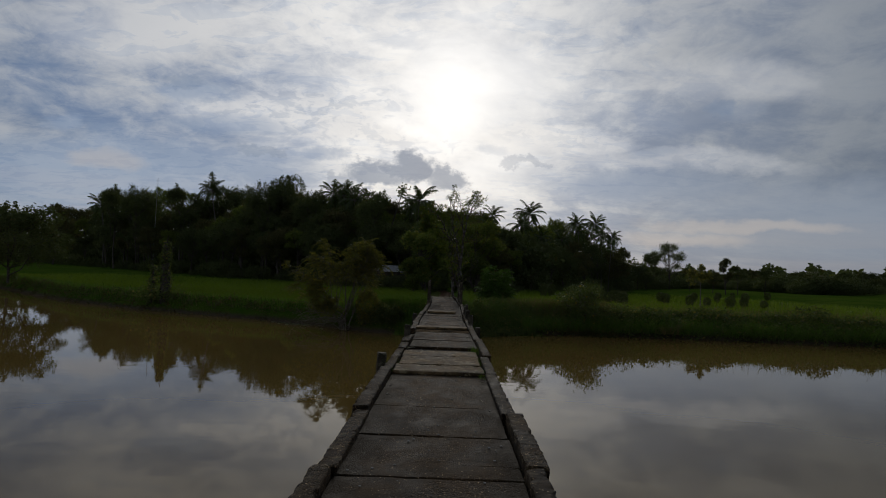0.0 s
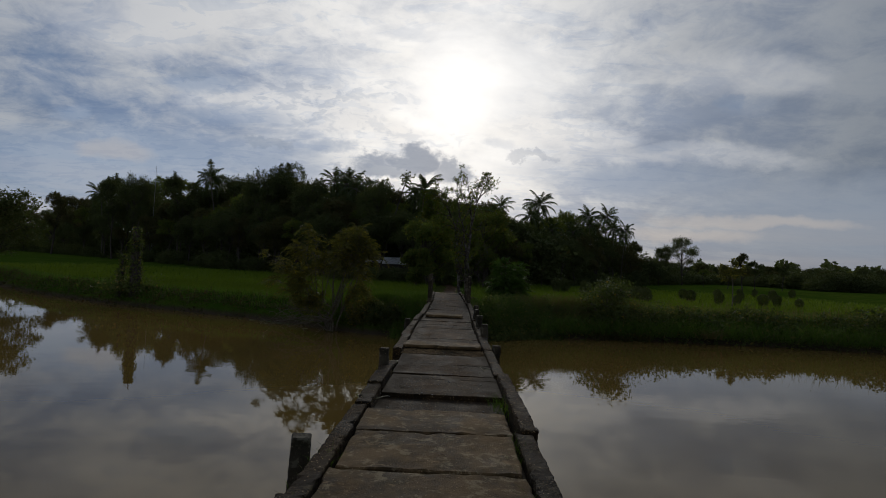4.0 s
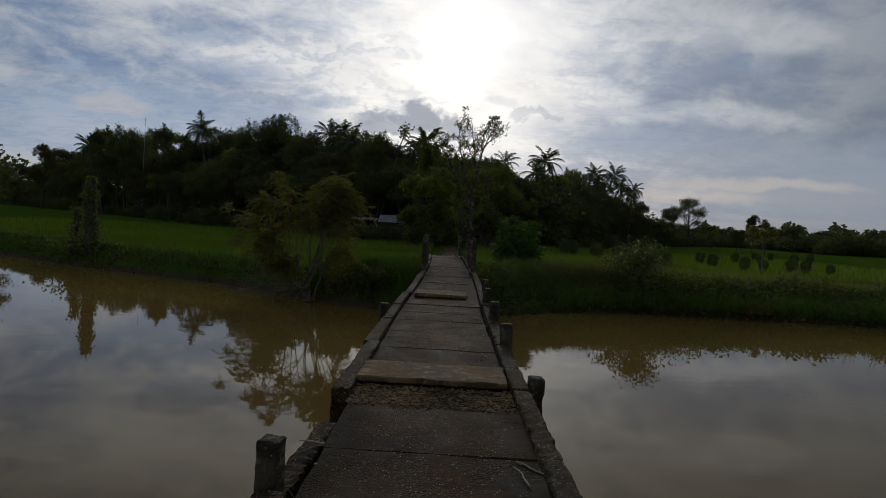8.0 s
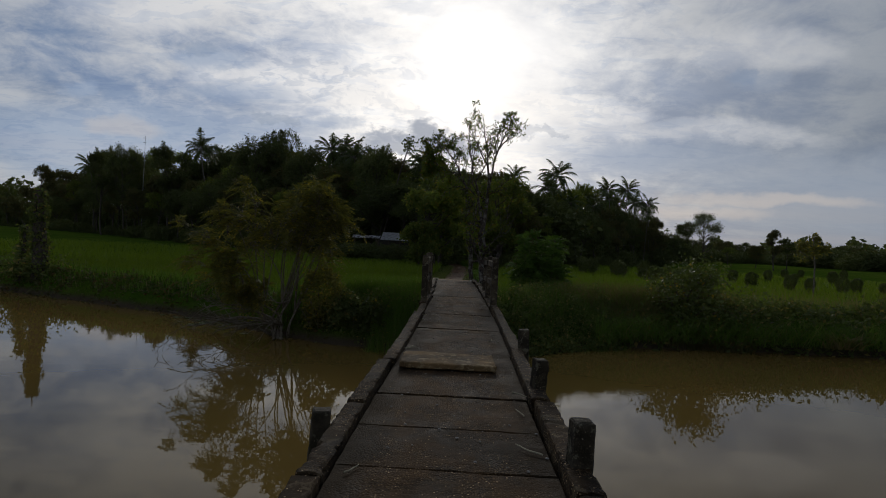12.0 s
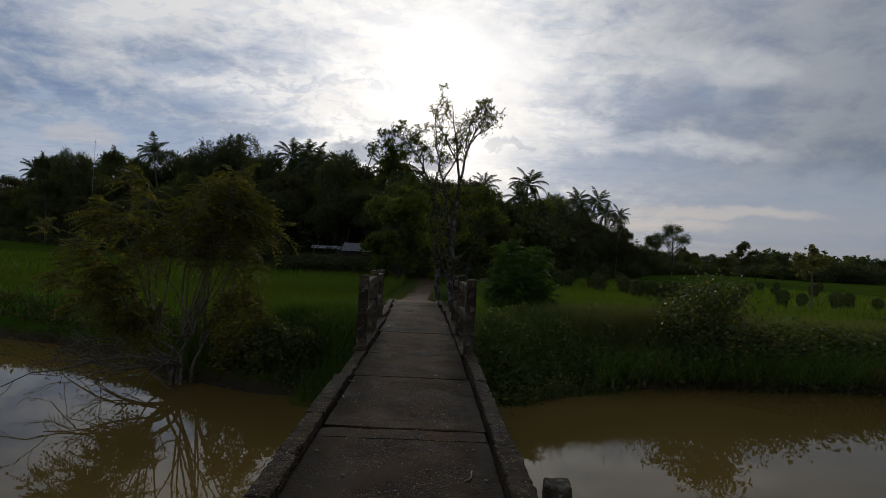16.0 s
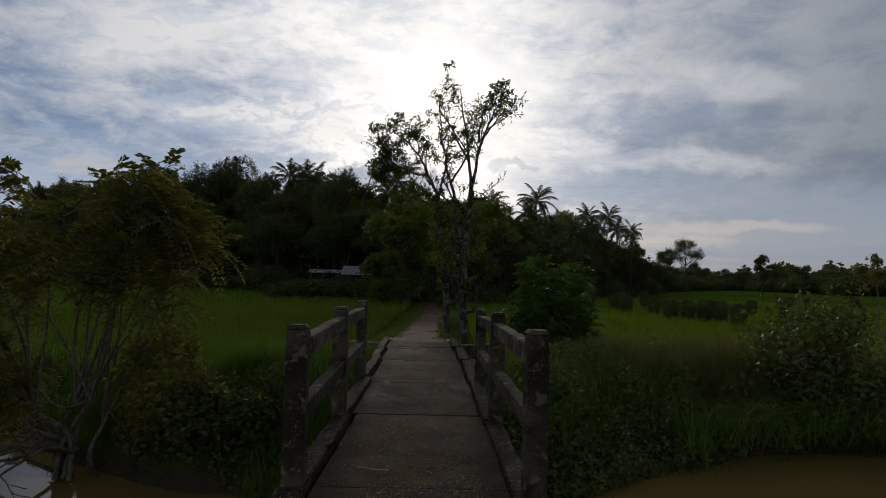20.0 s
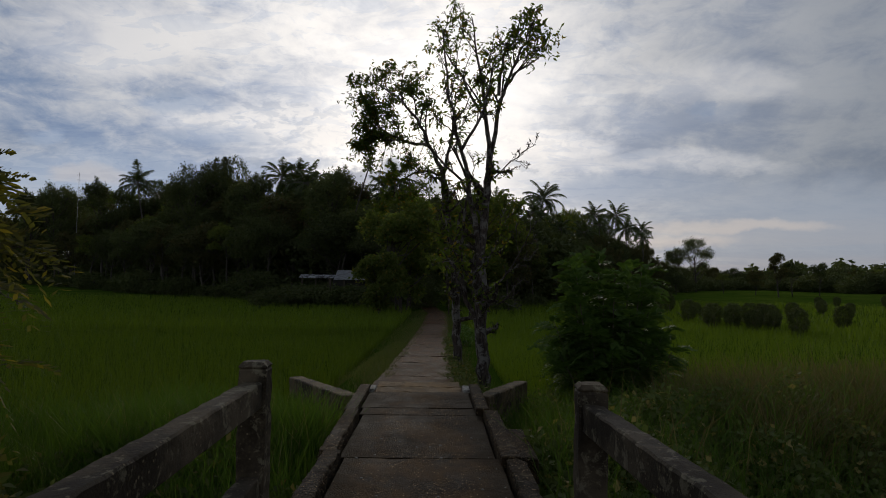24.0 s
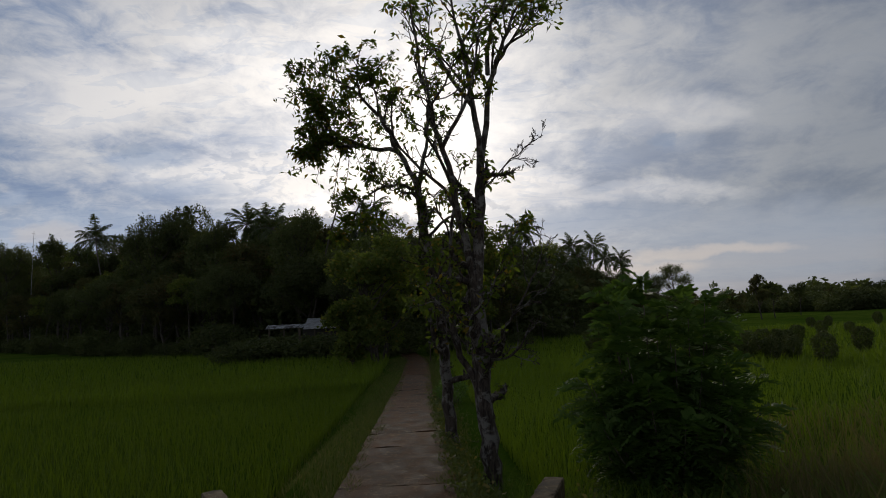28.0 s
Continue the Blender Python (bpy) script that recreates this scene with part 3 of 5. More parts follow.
def ground_z(x, y):
    x, y = np.asarray(x, float), np.asarray(y, float)
    inland = y - bank_y(x) - 0.25 * wob(x, y, 1.7)
    z = np.interp(inland, [-4, -0.6, 0.0, 0.5, 1.6, 3.2, 4.6], [-3.6, -2.6, WATER - 0.02, -1.45, -0.90, -0.84, FIELD])
    z = z + 0.04 * wob(x, y, 0.5, 1.0) * (inland > 2)
    # far side behind the start, and the gentle rise far off
    near = -30 - y - 0.4 * wob(x, y, 1.1)
    z = np.maximum(z, np.interp(near, [-4, 0, 1.6, 3], [-3.6, WATER, -0.9, -0.6]))
    far = np.hypot(x, y)
    z = z + np.interp(far, [150, 400, 1500], [0, 2.0, 14]) * (inland > 2)
    z = z + np.interp(x, [14, 30, 70, 140, 220], [0, -0.15, -0.2, 0.4, 2.2]) * np.interp(y, [48, 60], [0, 1]) * (inland > 2)
    # the raised path and its verges
    off = x - path_x(y)
    off = np.where(off < 0, off * np.interp(y, [40.3, 44.2], [2.7, 1.0]), off)
    top = path_z(y) - 0.05
    bank = np.interp(off, [-2.8, -1.5, -0.95, 0.0, 0.82, 1.2, 1.8], [1.2, 0.14, 0.02, 0, 0.03, 0.45, 1.2])
    raised = np.where((y > 40.3) & (y < 110), top - bank, -9)
    return np.maximum(z, np.where(inland > 0.3, raised, -9))


def ground_sheet():
    xs = np.unique(np.r_[-1500, -900, np.arange(-600, -120, 40), np.arange(-120, -40, 4), np.arange(-40, -8, 0.8), np.arange(-8, 8, 0.3), np.arange(8, 40, 0.8), np.arange(40, 120, 4), np.arange(120, 601, 40), 900, 1500])
    ys = np.unique(np.r_[-900, -400, -150, np.arange(-60, -26, 1.5), np.arange(-26, 28, 9), np.arange(28, 64, 0.45), np.arange(64, 130, 2.0), np.arange(130, 400, 15), np.arange(400, 1000, 100), 1500])
    X, Y = np.meshgrid(xs, ys)
    Z = ground_z(X, Y)
    i = np.arange(len(ys) - 1)[:, None] * len(xs) + np.arange(len(xs) - 1)
    F = np.stack([i, i + 1, i + 1 + len(xs), i + len(xs)], -1).reshape(-1, 4)
    me = mesh_of("ground", np.stack([X, Y, Z], -1), F, M["ground"], True)
    tagged(attach("ground", me), "green paddy land with earthen river banks", "ground", kind="structure")


ground_sheet()
bm = bmesh.new()
bmesh.ops.create_grid(bm, x_segments=30, y_segments=20, size=1)
bmesh.ops.scale(bm, vec=(700, 260, 1), verts=bm.verts)
bmesh.ops.translate(bm, vec=(0, 190, WATER), verts=bm.verts)
tagged(part("water", bm, M["water"]), "calm muddy brown river reflecting the cloudy sky", "river", kind="structure")


# ---------- bridge ----------
bridge = thing("footbridge", (0, 0, 0), "narrow old dark concrete footbridge with worn slabs over the river", "bridge", kind="structure")
HALF = 0.70


def mid_x(y):
    """The bridge bends a little from span to span."""
    return float(np.interp(y, [0, 11, 12.2, 14.3, 15.6, 16.4, 18, 21, 22.5, 24, 30, 34, 37, 41], [0.05, 0.05, 0.09, 0.095, 0.06, 0.02, 0.03, 0.01, 0.0, 0.06, 0.05, 0.0, -0.065, -0.19]))


JOINTS = [-3.0, -1.0, 1.1, 3.1, 4.98, 5.30, 6.11, 7.31, 9.42, 12.82, 13.80, 14.08, 14.95, 15.95, 18.2, 19.31, 20.36, 21.2, 22.15, 24.3, 26.28, 26.56, 28.7, 30.4, 30.66, 32.93, 34.9, 37.2, 38.9, 39.28, 40.34]
rng = np.random.default_rng(5)
for n, (a, b) in enumerate(zip(JOINTS, JOINTS[1:])):
    sunk = -0.05 if a == 9.42 else 0
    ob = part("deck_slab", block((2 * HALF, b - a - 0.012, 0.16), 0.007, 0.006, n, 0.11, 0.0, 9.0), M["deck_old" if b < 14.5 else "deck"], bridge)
    ob.location = (mid_x((a + b) / 2) + rng.normal(0, 0.006), (a + b) / 2, -0.16 + rng.normal(0, 0.004) + sunk)
    ob.rotation_euler = (rng.normal(0, 0.0015), rng.normal(0, 0.003), rng.normal(0, 0.004))
# unseen slab added under the deck to keep light out of the joints
core = part("deck_core", block((1.25, 43.2, 0.14), 0.01), M["kerb"], bridge)
core.location = (0.0, 18.6, -0.355)


def plank(y0, y1, z, tilt=0.0, skew=0.0, half=HALF - 0.02, t=0.055, x=0.0, mat="plank", name="cover_plank"):
    ob = part(name, block((2 * half, y1 - y0, t), 0.012, 0.014, y0, 0.09), M[mat], bridge)
    ob.location = (x + mid_x((y0 + y1) / 2), (y0 + y1) / 2, z)
    ob.rotation_euler = (tilt, rng.normal(0, 0.004), skew)
    return ob


plank(9.45, 10.14, -0.012, -0.012, 0.012, 0.69)
plank(10.18, 11.06, -0.004, 0.018, -0.006, 0.66)
plank(11.13, 11.92, -0.012, -0.008, 0.012, 0.68, x=-0.02)
plank(16.5, 17.22, 0.016, -0.024, -0.014, 0.70)
plank(23.2, 23.84, 0.024, 0.010, 0.014, 0.54, 0.07, -0.09)
# a strip where the top has broken away to bare stones
bm = bmesh.new()
g0 = np.random.default_rng(31)
for _ in range(1500):
    r = g0.uniform(0.006, 0.016)
    sub = bmesh.ops.create_icosphere(bm, subdivisions=1, radius=r, matrix=Matrix.Translation((0.05 + g0.uniform(-0.69, 0.69), g0.uniform(15.9, 16.5), g0.uniform(-0.004, 0.014))) @ Matrix.Diagonal((1.2, 0.9, 0.6, 1)))
tagged(part("broken_strip", bm, M["rough"], bridge), "bare rough stones", kind="stuff")

# kerbs in worn blocks
KERBS = {-1: [-3.0, -0.8, 1.2, 3.1, 5.0, 6.87, 9.55, 12.04, 13.0, 14.14, 16.1, 18.2, 20.05, 21.6, 23.4, 24.9, 26.7, 28.4, 30.2, 32.6, 35.0, 37.2, 38.9, 40.62],
         1: [-3.0, -1.2, 0.9, 2.9, 5.1, 6.8, 9.36, 11.2, 14.03, 16.45, 18.4, 19.95, 21.9, 24.2, 26.0, 28.3, 30.3, 32.5, 34.8, 37.0, 38.9, 40.62]}
for side in (-1, 1):
    for n, (a, b) in enumerate(zip(KERBS[side], KERBS[side][1:])):
        if side < 0 and a == 14.14:
            continue
        mid, wide, tall = (a + b) / 2, 0.155 + rng.normal(0, 0.010), 0.072 + rng.normal(0, 0.012)
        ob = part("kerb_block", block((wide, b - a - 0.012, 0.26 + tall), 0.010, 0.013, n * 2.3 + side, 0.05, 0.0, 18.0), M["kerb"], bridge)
        ob.location = (mid_x(mid) + side * (HALF + wide / 2 + 0.010) + rng.normal(0, 0.010), mid, -0.26 + rng.normal(0, 0.008))
        ob.rotation_euler = (rng.normal(0, 0.004), side * 0.02 + rng.normal(0, 0.02), rng.normal(0, 0.005))

# a sunken piece where the kerb has broken away
ob = part("kerb_block", block((0.15, 1.3, 0.24), 0.012, 0.018, 9.1, 0.06), M["kerb"], bridge)
ob.location = (-0.73, 15.0, -0.30)
ob.rotation_euler = (radians(-1.2), radians(-5), radians(-2))

# beams, cross heads and piles below
for x in (-0.55, 0.55):
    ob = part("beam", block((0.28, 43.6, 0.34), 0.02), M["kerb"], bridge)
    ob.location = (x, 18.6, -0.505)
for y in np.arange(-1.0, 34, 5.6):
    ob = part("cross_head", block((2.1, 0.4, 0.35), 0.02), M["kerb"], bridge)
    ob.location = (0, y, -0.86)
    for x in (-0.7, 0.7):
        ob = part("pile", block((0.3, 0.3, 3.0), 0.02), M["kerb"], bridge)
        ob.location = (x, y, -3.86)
ob = part("abutment", block((2.3, 1.2, 2.2), 0.02, 0.01, 3, 0.3), M["kerb"], bridge)
ob.location = (0, 38.6, -2.42)

# stubs of broken posts along both kerbs
for n, (x, y, top, w, lean) in enumerate(((-0.93, 10.42, 0.17, 0.15, 3), (-0.735, 14.24, 0.31, 0.125, -2), (-0.97, 21.05, 0.14, 0.14, 4), (0.99, 16.75, 0.10, 0.14, 2), (0.89, 18.5, 0.31, 0.15, -3), (0.83, 20.4, 0.35, 0.14, 2), (0.80, 22.35, 0.36, 0.13, 5), (0.95, 24.6, 0.33, 0.15, -2))):
    h = top + 0.42
    ob = part("broken_post", block((w, w, h), 0.010, 0.007, n * 1.9 + 4, 0.05, 0.04), M["stump"], bridge, "dark stump of a broken concrete post")
    ob.location = (x, y, -0.42)
    ob.rotation_euler = (radians(lean * 0.4), radians(lean * 0.7), radians(lean * 4))


def railing(side, x, ys, tops):
    rail = thing("bridge_railing", (0, 0, 0), "weathered concrete railing with two bars, lichen and dark stains", "railing", "railings at the end of the bridge")
    for n, y in enumerate(ys):
        top = tops[n]
        ob = part("post", block((0.150, 0.150, top + 0.5), 0.010, 0.006, n + side * 3 + 7, 0.055, 0.05), M["rail"], rail)
        ob.location = (x[n], y, -0.5)
        ob.rotation_euler = (radians(rng.normal(0, 0.6)), radians(side * 0.3), radians(rng.normal(0, 2)))
        cap = part("cap", block((0.144, 0.144, 0.045), 0.02, 0.005, n + 3, 0.04), M["rail"], ob)
        cap.location = (0, 0, top + 0.488)
    for n in range(len(ys) - 1):
        rise = tops[n + 1] - tops[n]
        for z, t in ((tops[n] - 0.20, 0.135), (tops[n] - 0.66, 0.125)):
            L = math.hypot(ys[n + 1] - ys[n], x[n + 1] - x[n])
            ob = part("bar", block((0.10, L - 0.14, t), 0.008, 0.006, n * 3 + z * 5 + side, 0.055), M["rail"], rail)
            ob.location = ((x[n] + x[n + 1]) / 2, (ys[n] + ys[n + 1]) / 2, z + rise / 2 + rng.normal(0, 0.004))
            ob.rotation_euler = (math.atan2(rise, L), 0, -math.atan2(x[n + 1] - x[n], ys[n + 1] - ys[n]))
    return rail


railing(-1, (-0.765, -0.795, -0.87), (30.5, 32.6, 34.95), (1.12, 1.15, 1.12))
railing(1, (0.845, 0.82, 0.83), (30.3, 32.5, 34.8), (1.14, 1.13, 1.05))

# the end of the bridge: two pale strips and splayed wing walls
for y0, y1, z in ((40.35, 40.80, -0.06), (40.84, 41.28, -0.066)):
    plank(y0, y1, z - 0.02, 0.0, 0.004, 0.63, 0.08, 0.0, "strip", "end_strip")
ob = part("end_sill", block((1.7, 0.9, 0.5), 0.01, 0.01, 2, 0.2), M["kerb"], bridge)
ob.location = (-0.18, 40.9, -0.57)
for side, tip in ((-1, (-2.75, 43.9)), (1, (1.72, 43.4))):
    base = Vector((-1.10, 40.2) if side < 0 else (0.70, 40.4))
    v = Vector(tip) - base
    wall = part("wing_wall", block((0.26, v.length, 0.85), 0.016, 0.018, 4 + side, 0.08), M["wing"], bridge, "pale weathered splayed concrete wing wall")
    c = (base + Vector(tip)) / 2
    wall.location = (c.x, c.y, -1.05)
    wall.rotation_euler = (-0.085, 0, -math.atan2(v.x, v.y))
    mark = part("painted_block", block((0.13, 0.34, 0.05), 0.008, 0.008, side, 0.05), M["white"], bridge, "worn white paint")
    mark.location = (side * 0.70 - 0.17, 40.52, -0.006)

# ---------- path ----------
path = thing("footpath", (0, 0, 0), "brown dusty concrete footpath between the paddies", "path", kind="structure")
ys = [41.30, 42.9, 45.9, 47.6, 51.0, 52.7, 56.6, 58.5, 62.2, 66, 70, 75, 80, 86, 93, 100]
for n, (a, b) in enumerate(zip(ys, ys[1:])):
    L = b - a
    ob = part("path_slab", block((1.44 + rng.normal(0, 0.03), L + 0.05, 0.14), 0.003, 0.022, n * 1.7, 0.16, 0.0, 3.0), M["path"], path)
    z0, z1 = float(path_z(a)), float(path_z(b))
    ob.location = (float(path_x((a + b) / 2)), (a + b) / 2, (z0 + z1) / 2 - 0.13 + 0.003 * (n % 2))
    ob.rotation_euler = (math.atan2(z1 - z0, L), 0, -math.atan2(float(path_x(b) - path_x(a)), L))


# ---------- kinds of plants ----------
def plant(name, at, label, category, wood, crown, wood_mat, crown_mat, group="", sides=6, parts=("trunk", "crown")):
    top = thing(name, at, label, category, group)
    if wood is not None:
        v, f = tubes(wood, sides)
        attach(parts[0], mesh_of(parts[0], v, f, M[wood_mat], True), top)
    if crown is not None:
        attach(parts[1], mesh_of(parts[1], *crown, M[crown_mat]), top)
    return top


def domed_tree(seed, h, wide, lobes, leaves, size, low=0.34, lobe=0.36, flat=0.8, ragged=0.12):
    """A forest tree whose crown is a heap of leafy lobes at the ends of its limbs."""
    rng = np.random.default_rng(seed)
    stem = limb(rng, (0, 0, -0.3), (rng.normal(0, 0.06), rng.normal(0, 0.06), 1), h * 0.78, h * 0.017, 8, 0.06, 0.04, 0.3)
    R, mid, tall = wide / 2, h * (1 + low) / 2, h * (1 - low) / 2
    lines, anchors = [stem], []
    for k in range(lobes):
        a = k * 2.4 + rng.normal(0, 0.3)
        up = rng.uniform(-0.95, 0.85) if k else 0.75
        out = math.sqrt(max(0.0, 1 - up * up)) * rng.uniform(0.45, 0.85)
        c = np.array([math.cos(a) * out * R, math.sin(a) * out * R, mid + up * tall * 0.80])
        r = lobe * R * rng.uniform(0.7, 1.3)
        i = int(np.argmin(np.abs(stem[0][:, 2] - (c[2] - 0.22 * h))))
        base = stem[0][i]
        p = np.array([base, (base + c) / 2 + (0, 0, -0.03 * h) + rng.normal(0, 0.02 * h, 3), c])
        lines.append((p, np.array([0.45, 0.3, 0.12]) * stem[1][i] + 0.02))
        n = int(leaves / lobes * (r / (lobe * R)) ** 2)
        u = rng.normal(0, 1, (n, 3))
        u[:, 2] = np.abs(u[:, 2]) * 1.1 - 0.35
        u /= np.linalg.norm(u, axis=1, keepdims=True)
        rad = rng.uniform(0.5, 1.0, n) ** 0.5 * (1 + 0.2 * np.sin(u[:, 0] * 6 + k) * np.cos(u[:, 1] * 7 + k))
        anchors.append(c + u * (r * rad)[:, None] * (1, 1, flat))
        for _ in range(3):
            v = unit(rng.normal(0, 1, 3) + (0, 0, 0.5))
            lines.append((np.array([c - v * r * 0.3, c + v * r * 0.4, c + v * r * 1.05]), np.array([0.05, 0.03, 0.012]) * h / 14))
            anchors.append(c + v * r * rng.uniform(0.8, 1.12, (n // 14, 1)))
    a = np.concatenate(anchors)
    return lines, leaf_quads(rng, a, size, 0.6, size * ragged * 4, 0.15)


def frond(rng, base, yaw, pitch, length, pairs):
    """A coconut frond: a drooping rib with leaflets on both sides."""
    n = 9
    p, pts = np.array(base, float), [np.array(base, float)]
    for i in range(n):
        a = pitch - (i / n) ** 1.6 * (1.0 + 0.45 * max(0.0, math.cos(pitch)))
        p = p + length / n * np.array([math.cos(yaw) * math.cos(a), math.sin(yaw) * math.cos(a), math.sin(a)])
        pts.append(p.copy())
    pts = np.array(pts)
    f = np.linspace(0.14, 0.99, pairs) * n
    i = np.minimum(f.astype(int), n - 1)
    at = pts[i] + (pts[i + 1] - pts[i]) * (f - i)[:, None]
    al = pts[i + 1] - pts[i]
    al /= np.linalg.norm(al, axis=1, keepdims=True)
    side = np.array([-math.sin(yaw), math.cos(yaw), 0.0])
    out = []
    for s in (-1, 1):
        k = np.sin(np.linspace(0.45, 2.75, pairs))[:, None] * length * 0.23 + 0.10
        d = al * 0.75 + s * side * 0.7 + np.array([0, 0, -0.62]) + rng.normal(0, 0.16, (pairs, 3))
        d /= np.linalg.norm(d, axis=1, keepdims=True)
        w = al * 0.052 * length / 4
        out.append(np.stack([at - w, at + d * k * 0.5 - w * 1.1, at + d * k, at + w], 1))
    v = np.concatenate(out).reshape(-1, 3)
    return (v, np.arange(len(v)).reshape(-1, 4)), (pts, np.linspace(0.045, 0.008, n + 1) * length / 4)


def palm_tree(seed, h, lean=0.06, fronds=20, length=4.2):
    rng = np.random.default_rng(seed)
    stem = limb(rng, (0, 0, -0.3), (lean, rng.normal(0, 0.04), 1), h, 0.17, 10, 0.03, 0.02, 0.62)
    top = stem[0][-1]
    lines, leaves = [stem], []
    for k in range(fronds):
        pitch = -0.75 + 2.15 * ((k * 0.7549 + 0.3 * (k % 3)) % 1.0) + rng.normal(0, 0.12)
        q, rib = frond(rng, top + (0, 0, 0.05), k * 2.4 + rng.normal(0, 0.2), pitch, length * rng.uniform(0.75, 1.1), 38)
        leaves.append(q)
        lines.append(rib)
    return lines, joined(leaves)


def pinnate(rng, anchors, ways, length, pairs, leaflet):
    """Feathery compound leaves."""
    a, d = np.asarray(anchors, float), np.asarray(ways, float)
    n = len(a)
    d = d + rng.normal(0, 0.45, (n, 3))
    d /= np.linalg.norm(d, axis=1, keepdims=True) + 1e-9
    s = np.cross(d, np.array([0, 0, 1.0]) + rng.normal(0, 0.25, (n, 3)))
    s /= np.linalg.norm(s, axis=1, keepdims=True) + 1e-9
    L = length * rng.uniform(0.65, 1.25, n)
    out = []
    for k in range(pairs):
        f = 0.18 + 0.8 * k / max(1, pairs - 1)
        c = a + d * (L * f)[:, None] + np.array([0, 0, -1.0]) * (0.55 * L * f * f)[:, None]
        for sg in (-1, 1):
            w = s * sg + d * 0.45 + np.array([0, 0, -0.25]) + rng.normal(0, 0.12, (n, 3))
            w /= np.linalg.norm(w, axis=1, keepdims=True)
            q = d * leaflet * 0.20
            m = c + w * leaflet * 0.5
            out.append(np.stack([c, m + q, c + w * leaflet, m - q], 1))
    v = np.concatenate(out).reshape(-1, 3)
    return v, np.arange(len(v)).reshape(-1, 4)


def shrub_lines(rng, stems, h, r, lean=0.5, depth=2, radius=0.03, count=4, rise=0.12):
    lines, tips = [], []
    for k in range(stems):
        a = 2 * math.pi * (k + rng.uniform(-0.3, 0.3)) / stems
        out = rng.uniform(0.15, 1.0) * lean
        stem = limb(rng, (0.12 * math.cos(a), 0.12 * math.sin(a), -0.15), (math.cos(a) * out, math.sin(a) * out, 1.0), math.hypot(h, r * out) * rng.uniform(0.7, 1.05), radius * rng.uniform(0.7, 1.2), 6, 0.14, 0.03, 0.35)
        lines.append(stem)
        more, last = branch_out(rng, stem, count, depth, 0.5, 0.8, 0.2, 0.22, rise)
        lines += more
        tips += last
    return lines, tips


def round_shrub(seed, h, r, leaves, size):
    """A dense dome of leaves on short stems."""
    rng = np.random.default_rng(seed)
    lines, _ = shrub_lines(rng, 6, h * 0.7, r * 0.7, 0.6, 1, 0.03, 3)
    u = rng.normal(0, 1, (leaves, 3))
    u /= np.linalg.norm(u, axis=1, keepdims=True)
    bump = 1 + 0.16 * np.sin(u[:, 0] * 5 + seed) * np.cos(u[:, 1] * 6) + 0.12 * np.sin(u[:, 2] * 9 + u[:, 0] * 7)
    rad = rng.uniform(0.35, 1.0, leaves) ** 0.4 * bump
    a = u * rad[:, None] * (r, r, h * 0.5) + (0, 0, h * 0.5)
    a = a[a[:, 2] > 0.02]
    return lines, leaf_quads(rng, a, size, 0.5, 0.02, 0.1)


def blades(rng, base, height, width, lean=0.35):
    """Bent grass blades of two joints each."""
    b = np.asarray(base, float)
    n = len(b)
    a = rng.uniform(0, 2 * np.pi, n)
    H = (height * rng.uniform(0.55, 1.25, n))[:, None] if np.isscalar(height) else (height * rng.uniform(0.6, 1.2, n))[:, None]
    tilt = np.stack([np.cos(a), np.sin(a), np.zeros(n)], 1) * H * lean * rng.uniform(0.2, 1.3, n)[:, None]
    t = rng.uniform(0, 2 * np.pi, n)
    s = np.stack([np.cos(t), np.sin(t), np.zeros(n)], 1) * (width * 0.5)
    mid = b + tilt * 0.3 + H * (0, 0, 0.6)
    top = b + tilt + H * (0, 0, 1.0)
    v = np.stack([b - s, b + s, mid + s * 0.8, mid - s * 0.8, top + s * 0.12, top - s * 0.12], 1).reshape(-1, 3)
    i = np.arange(n)[:, None] * 6
    f = np.concatenate([i + [0, 1, 2, 3], i + [3, 2, 4, 5]])
    return v, f


def stuff(name, piece, material, label, category):
    return tagged(attach(name, mesh_of(name, *piece, M[material])), label, category, kind="stuff")


def on_ground(x, y, dz=0.0):
    return np.stack([x, y, ground_z(x, y) + dz], 1)


# ---------- the two trees beside the path ----------
def curve(points, r0, r1, k=4):
    """A smooth limb through a few control points."""
    p = np.asarray(points, float)
    t = np.arange(len(p))
    tt = np.linspace(0, len(p) - 1, (len(p) - 1) * k + 1)
    q = np.stack([np.interp(tt, t, p[:, c]) for c in range(3)], 1)
    for _ in range(2):
        q[1:-1] = (q[:-2] + 2 * q[1:-1] + q[2:]) / 4
    return q, np.linspace(r0, r1, len(q))


